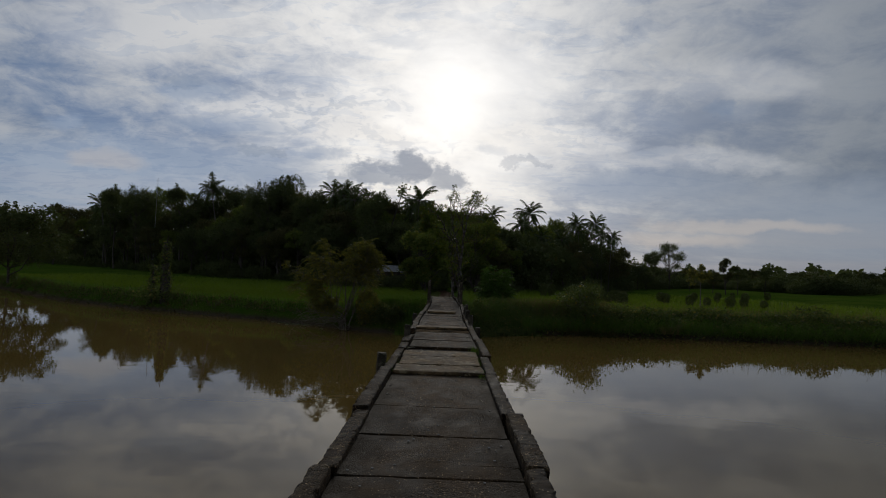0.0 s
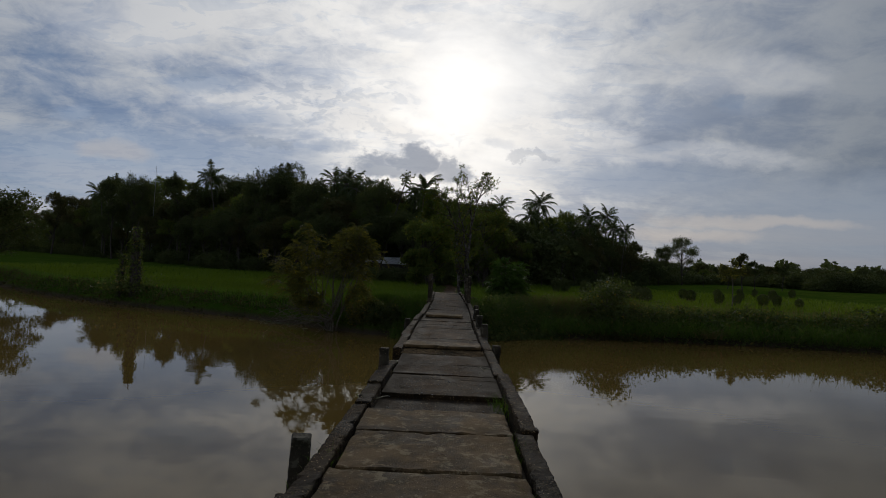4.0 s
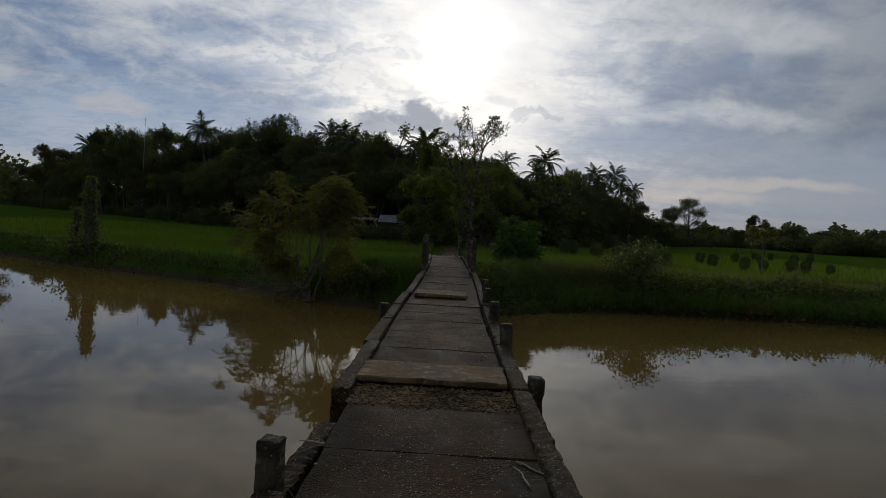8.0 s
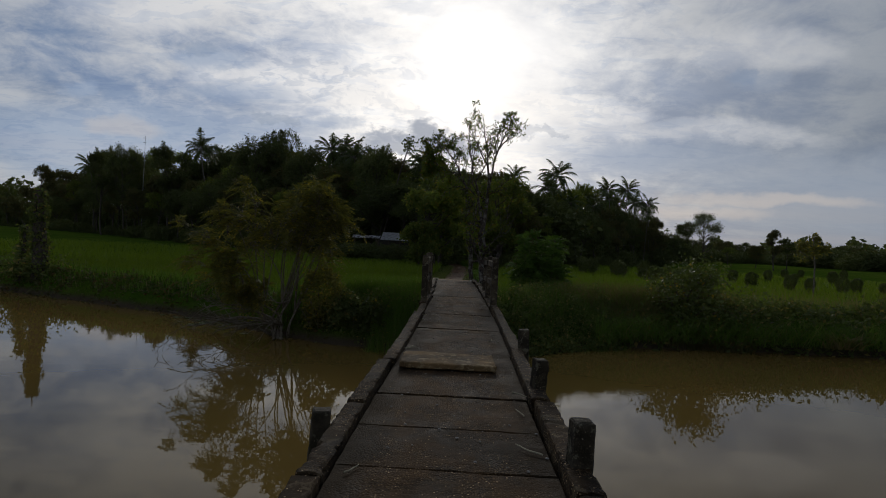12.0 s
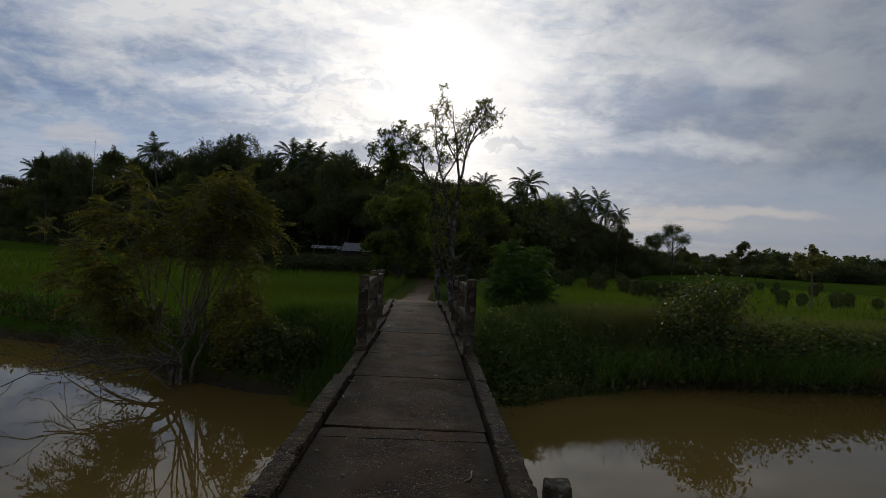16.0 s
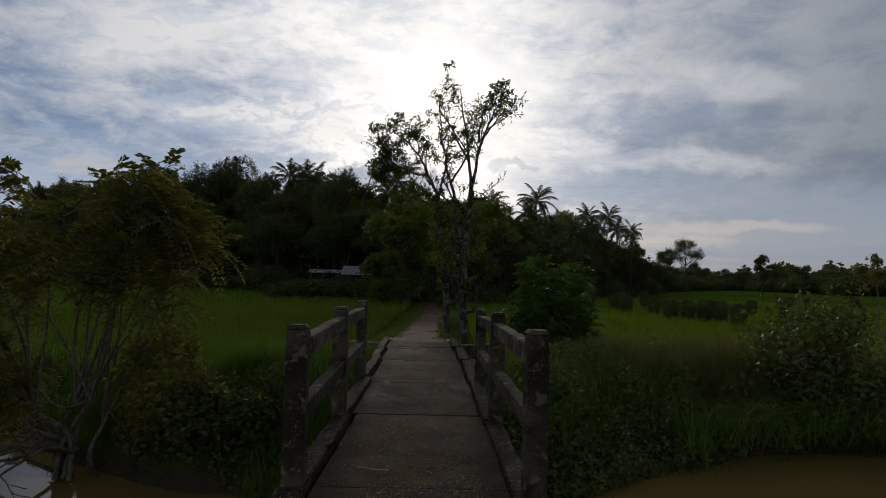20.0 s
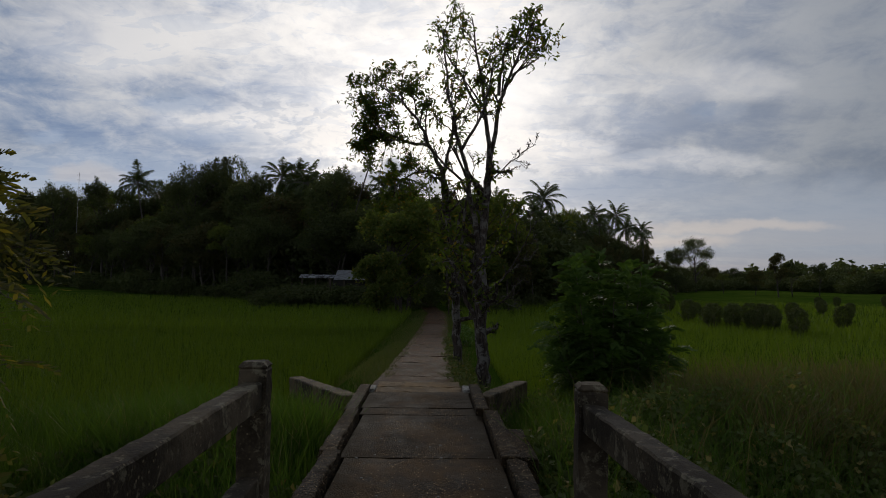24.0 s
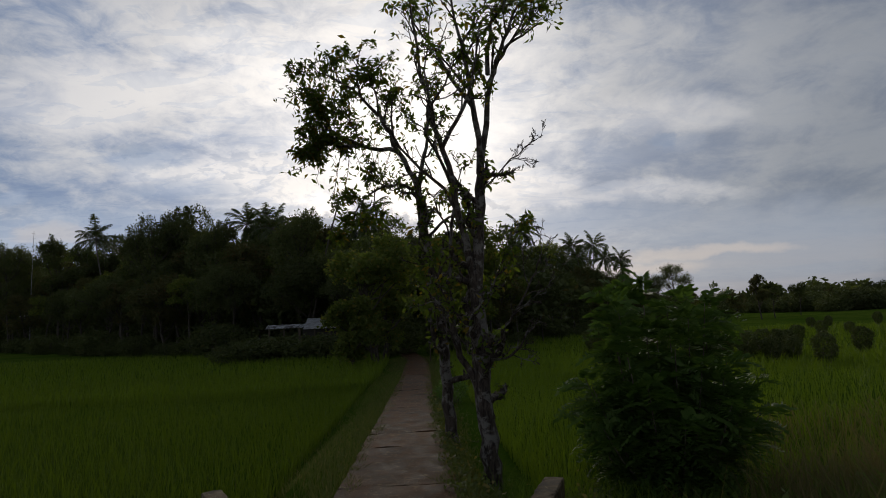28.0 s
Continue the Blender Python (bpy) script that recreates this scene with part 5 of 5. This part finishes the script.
# ---------- shrubs in the right field ----------
def topiary(seed, h, r, leaves, size):
    """A clipped-looking shrub: a few bare stems, and a crown widest near its top."""
    rng = np.random.default_rng(seed)
    lines, _ = shrub_lines(rng, 4, h * 0.8, r * 0.6, 0.3, 1, 0.035, 3)
    f = rng.uniform(0.16, 1.0, leaves)
    wide = np.interp(f, [0.16, 0.35, 0.6, 0.85, 1.0], [0.45, 0.75, 1.0, 0.9, 0.35])
    a = rng.uniform(0, 6.28, leaves)
    q = wide * r * rng.uniform(0.4, 1.0, leaves) ** 0.4 * (1 + 0.14 * np.sin(a * 3 + seed) * np.sin(f * 9 + a * 2))
    return lines, leaf_quads(rng, np.stack([np.cos(a) * q, np.sin(a) * q, f * h], 1), size, 0.5, 0.03, 0.1)


kinds = []
for k in range(3):
    lines, crown = topiary(60 + k, 1.8, 0.60, 2300, 0.12)
    kinds.append((lines, crown))
spots = [(12.9, 78.5), (14.2, 80.0), (15.6, 74.8), (16.7, 80.8), (15.3, 72.8), (16.5, 70.1), (17.4, 69.1), (16.2, 66.2), (16.9, 65.2), (17.5, 64.1), (18.1, 67.6), (19.0, 67.2), (18.9, 65.8), (18.6, 64.1), (19.8, 66.6), (18.3, 61.4), (20.6, 78.3), (21.5, 86.0), (24.9, 67.6), (26.3, 64.2), (28.9, 66.0), (31.3, 65.6), (36.2, 86.8), (40.5, 89.0), (43.4, 86.4), (48.5, 106), (51.5, 107), (57.5, 106.5), (28.2, 78.2), (34.0, 68.0), (36.0, 67.5)]
first = {}
for n, (x, y) in enumerate(spots):
    k = n % 3
    m = pose(x, y, float(ground_z(x, y)) - 0.05, 0, 0, n * 67) @ Matrix.Diagonal((1, 1, 1, 1))
    if k not in first:
        lines, crown = kinds[k]
        first[k] = plant("field_shrub", m.translation, "round dense green shrub in the field", "shrub", lines, crown, "twig", "leaf_forest", "shrubs in the right field", 5, ("stem", "foliage"))
    else:
        ob = copy_thing(first[k], m)
        s = 0.70 + 0.28 * ((n * 37) % 10) / 10
        ob.scale = (s, s, s * (0.9 + 0.2 * ((n * 53) % 7) / 7))
# sapling
g = np.random.default_rng(91)
stem = limb(g, (0, 0, -0.2), (0.05, 0, 1), 4.5, 0.06, 6, 0.05, 0, 0.5)
lines, tips = branch_out(g, stem, 6, 2, 0.42, 1.1, 0.55, 0.2, 0.0)
plant("sapling", (25.4, 59.6, float(ground_z(25.4, 59.6))), "thin young tree with a flat open crown in the field", "tree", [stem] + lines, leaf_quads(g, along_twigs(g, tips, 40), 0.22, 0.5, 0.10, 0.1), "twig", "leaf_bush")

# ---------- woods ----------
EYE_X, EYE_Y = 0.1, 4.7


def polar(b, d):
    return EYE_X + b * d, EYE_Y + d


forest = []
# width, lobes, lowest leaves, lobe size, flatness, leaves, leaf size, leaf material
for k, (wide, lobes, low, lobe, flat, count, size, mat) in enumerate((
        (9.5, 16, 0.42, 0.40, 0.85, 13000, 0.26, "leaf_forest"), (7.5, 13, 0.46, 0.44, 0.9, 11000, 0.25, "leaf_forest"), (11.0, 20, 0.48, 0.33, 0.7, 13000, 0.26, "leaf_forest"),
        (6.5, 15, 0.36, 0.36, 1.1, 10000, 0.25, "leaf_brown"), (9.0, 12, 0.52, 0.34, 0.7, 9000, 0.26, "leaf_forest"), (8.0, 18, 0.30, 0.38, 0.95, 13000, 0.27, "leaf_brown"), (7.0, 9, 0.5, 0.42, 0.8, 7000, 0.25, "leaf_edge"))):
    h = 14.0
    lines, crown = domed_tree(200 + k, h, wide, lobes, count, size, low, lobe, flat, 0.10 + 0.05 * (k % 3))
    h = float(np.percentile(crown[0][:, 2], 99.6))
    t = plant("forest_tree", (0, 0, 0), ("tall dark broadleaf tree at the edge of the woods", "tall brownish-green tree among the dark woods")[mat == "leaf_brown"], "tree", lines, crown, "bark_dark", mat, "trees of the woods", 5)
    forest.append((t, h))
palms = []
for k in range(3):
    h = (19.0, 20.0, 18.0)[k]
    lines, crown = palm_tree(300 + k, h, 0.05 * (k - 1), (29, 26, 31)[k], (4.5, 4.2, 4.4)[k])
    t = plant("coconut_palm", (0, 0, 0), "tall coconut palm with drooping fronds above the woods", "palm", lines, crown, "palm_bark", "leaf_palm", "palms of the woods", 6)
    palms.append((t, h + 3.0))
under = []
for k in range(3):
    lines, crown = round_shrub(330 + k, 4.2, 3.0, 5000, 0.28)
    t = plant("forest_shrub", (0, 0, 0), "dark undergrowth at the foot of the woods", "shrub", lines, crown, "bark_dark", "leaf_forest", "undergrowth of the woods", 5, ("stem", "foliage"))
    under.append((t, 4.2))
used = set()


def set_tree(kind, n, x, y, top, wide=1.0, sink=0.0):
    t, h = kind[n % len(kind)]
    z = float(ground_z(x, y)) - sink
    s = max(0.3, (top - z) / h)
    m = pose(x, y, z, 0, 0, (n * 137.5) % 360)
    if t.name not in used:
        used.add(t.name)
        t.matrix_basis = m
    else:
        t = copy_thing(t, m)
    t.scale = (s * wide, s * wide, s)
    return t


g = np.random.default_rng(8)
front = lambda b: np.interp(b, [-1.3, -0.9, -0.62, -0.477, -0.329, -0.107, -0.03, 0.02, 0.08, 0.2, 0.33], [430, 300, 200, 150, 112, 86, 84, 84, 76, 115, 155])
skyl = lambda b: np.interp(b, [-1.3, -0.75, -0.66, -0.57, -0.38, -0.28, -0.17, -0.09, 0.0, 0.055, 0.136, 0.22, 0.29, 0.33], [0.066, 0.074, 0.094, 0.128, 0.138, 0.152, 0.142, 0.134, 0.132, 0.126, 0.106, 0.096, 0.082, 0.05])
n = 0
for row, (back, part_h, gap) in enumerate(((1.5, 0.56, 0.030), (11, 0.76, 0.034), (24, 0.93, 0.036), (40, 1.0, 0.040))):
    b = -0.98 + 0.01 * row
    while b < 0.30:
        bb = b + g.normal(0, 0.004)
        d = float(front(bb)) * (1 + back / 100) + g.uniform(0, 5)
        if not (row == 0 and (-0.035 < bb < 0.025 or -0.21 < bb < -0.08)):
            x, y = polar(bb, d)
            set_tree(forest, n, x, y, 1.5 + d * float(skyl(bb)) * part_h * float(np.interp(bb, [-0.12, -0.05, 0.3], [1.0, 0.95, 0.95])) * (0.78 + 0.26 * g.uniform(0, 1) ** 1.3), g.uniform(0.85, 1.25))
            n += 1
        b += gap * (1.0 if b > -0.7 else 1.6)
b = -0.95
while b < 0.32:
    d = float(front(b)) + g.uniform(-1.5, 1.5)
    if not (-0.022 < b < 0.016 or -0.20 < b < -0.088):
        x, y = polar(b, d)
        set_tree(under, n, x, y, float(ground_z(x, y)) + 1.2 + 3.2 * g.uniform(0, 1) ** 2, 1.3, 0.2)
    n += 1
    b += 3.4 / d * g.uniform(0.7, 1.4)
b = -0.95
while b < 0.32:
    d = float(front(b)) * 1.25 + g.uniform(0, 8)
    if not -0.03 < b < 0.02:
        x, y = polar(b, d)
        set_tree(under, n, x, y, float(ground_z(x, y)) + g.uniform(8.0, 12.0), 1.1, 0.3)
    n += 1
    b += 3.6 / d * g.uniform(0.8, 1.2)
b = -0.95
while b < -0.30:
    d = float(front(b)) * 1.42 + g.uniform(0, 8)
    x, y = polar(b, d)
    set_tree(under, n, x, y, float(ground_z(x, y)) + g.uniform(9.0, 13.0), 1.2, 0.3)
    n += 1
    b += 4.2 / d * g.uniform(0.8, 1.2)
for n, (b, d, up) in enumerate(((-0.399, 152, 0.158), (-0.222, 120, 0.161), (-0.178, 124, 0.158), (-0.160, 116, 0.149), (-0.195, 132, 0.146), (-0.059, 106, 0.155), (-0.075, 112, 0.138), (0.082, 116, 0.128), (0.130, 122, 0.136), (0.112, 116, 0.112), (0.148, 130, 0.106), (0.218, 158, 0.116), (0.248, 162, 0.119), (0.232, 150, 0.098), (0.268, 152, 0.096), (0.291, 148, 0.092), (0.281, 140, 0.075), (0.205, 128, 0.085), (0.175, 118, 0.088), (0.06, 108, 0.11), (-0.60, 205, 0.118), (-0.52, 186, 0.122), (-0.30, 130, 0.140))):
    x, y = polar(b, d)
    set_tree(palms, n, x, y, 1.45 + d * up + 0.3, 1.0)
# crowns that stand above the rest
for n, (b, d, up, wide) in enumerate(((-0.284, 128, 0.166, 0.62), (-0.318, 124, 0.149, 0.7), (-0.544, 176, 0.134, 0.6), (-0.466, 160, 0.137, 0.8), (-0.582, 182, 0.125, 0.7), (0.184, 150, 0.107, 0.55), (0.197, 154, 0.101, 0.5), (-0.247, 118, 0.140, 0.7), (-0.136, 104, 0.143, 0.7), (-0.688, 205, 0.099, 0.9))):
    x, y = polar(b, d)
    set_tree(forest, n + (n % 2), x, y, 1.45 + d * up, wide)
# slim leaning trunk with a tuft above the canopy
g = np.random.default_rng(19)
stem = limb(g, (0, 0, -0.3), (0.22, 0, 1), 17.6, 0.16, 9, 0.03, 0.01, 0.5)
tuft = stem[0][-1] + g.normal(0, 0.5, (150, 3)) * (0.9, 0.9, 1.2)
plant("leaning_tree", (*polar(-0.125, 98), float(FIELD)), "slim leaning bare trunk with a tuft of leaves", "tree", [stem], leaf_quads(g, tuft, 0.5, 0.5, 0.1), "bark_dark", "leaf_forest")

# tree on the far left bank and the pair of tall trees in the right field
lines, crown = domed_tree(401, 8.6, 11.5, 22, 14000, 0.26, 0.15, 0.30, 0.7, 0.14)
plant("bank_tree", (-50.0, 67.5, -1.0), "wide spreading tree on the far river bank", "tree", lines, crown, "bark_dark", "leaf_forest")
for n, (b, d, top, w) in enumerate(((0.33, 180, 7.0, 1.1), (0.484, 158, 9.0, 0.95), (0.505, 160, 7.2, 1.0), (0.46, 175, 5.5, 1.2), (0.42, 190, 5.0, 1.2), (0.345, 175, 4.2, 1.4), (0.55, 170, 7.4, 0.9))):
    x, y = polar(b, d)
    set_tree(forest, n + 2, x, y, top, w)

for seed, b, d, h, wide, label in ((411, 0.352, 205, 14.2, 6.5, "slender airy tree in the far field"), (412, 0.384, 206, 17.6, 9.5, "tall airy tree in the far field")):
    lines, crown = domed_tree(seed, h, wide, 22, 5200, 0.34, 0.28, 0.26, 0.9, 0.3)
    x, y = polar(b, d)
    plant("field_tree", (x, y, float(ground_z(x, y)) - 0.1), label, "tree", lines, crown, "bark_dark", "leaf_forest")

# fill the far right edge of the fields
b, n = 0.325, 0
while b < 1.05:
    d = 205 + 25 * math.sin(b * 17) + g.uniform(0, 12)
    x, y = polar(b, d)
    set_tree(under, n, x, y, float(ground_z(x, y)) + g.uniform(2.5, 6.0), 1.5, 0.6)
    x, y = polar(b + 0.006, d + 22)
    set_tree(forest, n, x, y, float(ground_z(x, y)) + g.uniform(4.5, 8.5), 1.2, 1.6)
    n += 1
    b += 0.017

# a leafy tree by the entry of the path into the woods
lines, crown = domed_tree(402, 9.8, 6.2, 26, 15000, 0.26, 0.06, 0.32, 0.9, 0.12)
plant("path_tree", (-2.6, 77.8, -0.9), "bushy green tree where the path enters the woods", "tree", lines, crown, "bark_dark", "leaf_edge")
lines, crown = domed_tree(404, 12.6, 6.2, 16, 6000, 0.25, 0.25, 0.36, 0.8, 0.16)
plant("path_tree", (-2.4, 84.0, -0.9), "taller thin-crowned tree behind the bushy one", "tree", lines, crown, "bark_dark", "leaf_gold")
lines, crown = domed_tree(405, 5.0, 3.0, 12, 5500, 0.24, 0.05, 0.4, 0.9, 0.12)
plant("path_tree", (-4.0, 74.5, -0.95), "low bushy tree with light green leaves before the woods", "tree", lines, crown, "bark_dark", "leaf_edge")
lines, crown = domed_tree(403, 10.6, 7.0, 20, 11000, 0.26, 0.15, 0.34, 0.85, 0.14)
plant("path_tree", (4.0, 81.0, -0.9), "leafy tree beside the path at the woods", "tree", lines, crown, "bark_dark", "leaf_edge")

# far woods along the horizon
g = np.random.default_rng(23)
n = 26000
b = g.uniform(0.26, 1.7, n)
d = 285 + 60 * g.uniform(0, 1, n) + 40 * np.sin(b * 6)
x, y = EYE_X + b * d, EYE_Y + d
tall = 7.6 + 2.4 * np.sin(b * 37) * np.cos(b * 13) + 2.2 * np.sin(b * 91 + 1) + 1.3 * np.sin(b * 233) + 5.0 * np.clip(b - 0.6, 0, 1)
p = on_ground(x, y) + np.stack([0 * x, 0 * x, g.uniform(0, 1, n) ** 0.7 * tall], 1)
stuff("far_woods", leaf_quads(g, p, 2.0, 0.7, 0.3, 0.1), "leaf_forest", "distant dark woods along the horizon", "woods")
n = 9000
b = g.uniform(-1.9, -0.72, n)
d = np.interp(b, [-1.9, -0.72], [420, 300]) + 60 * g.uniform(0, 1, n)
x, y = EYE_X + b * d, EYE_Y + d
p = on_ground(x, y) + np.stack([0 * x, 0 * x, g.uniform(0, 1, n) ** 0.7 * (20 + 5 * np.sin(b * 40))], 1)
stuff("far_woods", leaf_quads(g, p, 2.6, 0.7, 0.3, 0.1), "leaf_forest", "distant dark woods beyond the river", "woods")

# ---------- house at the edge of the woods ----------
house = thing("house", (-8.3, 92.0, -0.95), "small house with a pale sheet roof under the trees", "house")
ob = part("wall", block((3.8, 3.4, 2.75), 0.02), M["plaster"], house)
bm = bmesh.new()
rv = [bm.verts.new(q) for q in ((-2.2, -2.4, 2.65), (2.2, -2.4, 2.65), (2.2, 0, 3.65), (-2.2, 0, 3.65), (2.2, 2.4, 2.65), (-2.2, 2.4, 2.65))]
bm.faces.new(rv[:4])
bm.faces.new((rv[3], rv[2], rv[4], rv[5]))
bmesh.ops.solidify(bm, geom=bm.faces[:], thickness=0.06)
bmesh.ops.scale(bm, vec=(0.78, 1, 1), verts=bm.verts)
part("roof", bm, M["roof"], house)
for x in (-1.3, 0.0, 1.3):
    ob = part("window" if x else "door", block((0.9, 0.06, 1.0), 0.01), M["black"], house)
    ob.location = (x, -1.71, 0.8 if x else 0.3)
for x in (-2.0, -0.7, 0.7, 2.0):
    ob = part("veranda_post", block((0.12, 0.12, 2.7), 0.01), M["dark_wood"], house)
    ob.location = (x, -2.3, 0)
# a screen of low growth before the house
for n, x in enumerate((-15.0, -13.4, -11.9, -10.2, -8.7, -7.0, -5.4)):
    set_tree(under, n, x, 87.8 + (n * 0.7) % 1.5, 0.75 + 0.25 * (n % 3), 1.9, 0.3)
shed = thing("lean_to", (-12.4, 93.5, -0.95), "low open lean-to with a pale roof beside the house", "shed")
bm = block((3.6, 1.2, 0.07), 0.01)
ob = part("roof", bm, M["roof_old"], shed)
ob.location, ob.rotation_euler = (0, 0, 2.95), (0.28, 0, 0)
for x in (-1.4, 0, 1.4):
    ob = part("post", block((0.12, 0.12, 2.85), 0.01), M["dark_wood"], shed)
    ob.location = (x, -0.7, 0)
mast = thing("antenna_mast", (*polar(-0.515, 172), 0.5), "thin steel aerial mast above the trees", "mast")
v, f = tubes([(np.array([(0, 0, 0), (0, 0, 14.0), (0.1, 0, 27.0)]), np.array([0.10, 0.07, 0.035]))], 6)
attach("pole", mesh_of("pole", v, f, M["steel"], True), mast)
v, f = tubes([(np.array([(-0.5, 0, z), (0, 0, z), (0.5, 0, z)]), np.full(3, 0.025)) for z in (25.2, 26.4)], 5)
attach("aerial", mesh_of("aerial", v, f, M["steel"], True), mast)

# ---------- litter on the bridge ----------
g = np.random.default_rng(66)
for n, (x, y, L) in enumerate(((0.62, 14.9, 0.32), (0.66, 14.55, 0.26), (-0.55, 24.7, 0.28), (-0.6, 24.5, 0.2), (-0.3, 30.1, 0.4), (-0.45, 29.8, 0.34), (0.02, 29.1, 0.16), (-0.62, 15.0, 0.2), (0.6, 22.4, 0.24), (-0.15, 31.0, 0.3), (0.3, 27.2, 0.18), (-0.5, 12.6, 0.25), (0.64, 19.2, 0.22), (0.60, 19.9, 0.16), (0.66, 20.7, 0.25), (0.63, 21.6, 0.2), (0.61, 17.9, 0.18), (-0.63, 18.8, 0.22), (-0.6, 20.2, 0.15), (0.65, 8.9, 0.2), (0.6, 7.6, 0.14), (-0.62, 27.6, 0.3), (-0.58, 28.3, 0.24), (0.57, 25.6, 0.2))):
    a = g.uniform(0, 6.28)
    s = limb(g, (0, 0, 0.012), (math.cos(a), math.sin(a), 0.02), L, 0.006, 5, 0.2, 0, 0.6)
    s = (s[0] * (1, 1, 0.15) + (0, 0, 0.01), s[1])
    v, f = tubes([s], 5)
    ob = tagged(attach("dry_twig", mesh_of("dry_twig", v, f, M["straw"], True)), "pale dry twig lying on the bridge deck", "twig", "twigs on the bridge")
    ob.location = (x, y, 0.0)
bm = bmesh.new()
for _ in range(420):
    r = g.uniform(0.004, 0.013)
    bmesh.ops.create_icosphere(bm, subdivisions=1, radius=r, matrix=Matrix.Translation((g.uniform(-0.7, 0.7), g.uniform(3, 38), 0.004)) @ Matrix.Diagonal((1.2, 1, 0.6, 1)))
tagged(part("grit", bm, M["pebble"]), "small pale stones scattered on the bridge deck", "stones", kind="stuff")
# weeds that grow in the joints
x = np.r_[g.normal(-0.72, 0.05, 260), g.normal(0.72, 0.05, 260), g.uniform(-0.7, 0.7, 60)]
y = np.r_[g.choice([9.5, 10.4, 12.4, 14.0], 260) + g.normal(0, 0.18, 260), g.choice([9.5, 10.8, 12.4], 260) + g.normal(0, 0.2, 260), 9.52 + g.normal(0, 0.02, 60)]
stuff("joint_weeds", blades(g, np.stack([x, y, np.full(len(x), -0.03)], 1), 0.10, 0.005, 1.0), "grass", "thin grass growing in the joints of the bridge", "grass")

# ---------- beside the far path ----------
ob = tagged(part("marker_post", block((0.09, 0.09, 1.5), 0.01, 0.008, 5, 0.1), M["rail"]), "thin pale concrete marker post beside the path", "post")
ob.location = (1.05, 77.5, float(ground_z(1.05, 77.5)) - 0.15)
lines, crown = round_shrub(510, 0.85, 0.55, 900, 0.10)
plant("path_shrub", (1.15, 55.5, float(ground_z(1.15, 55.5)) - 0.03), "small leafy shrub at the edge of the path", "shrub", lines, crown, "twig", "leaf_near", parts=("stem", "foliage"))
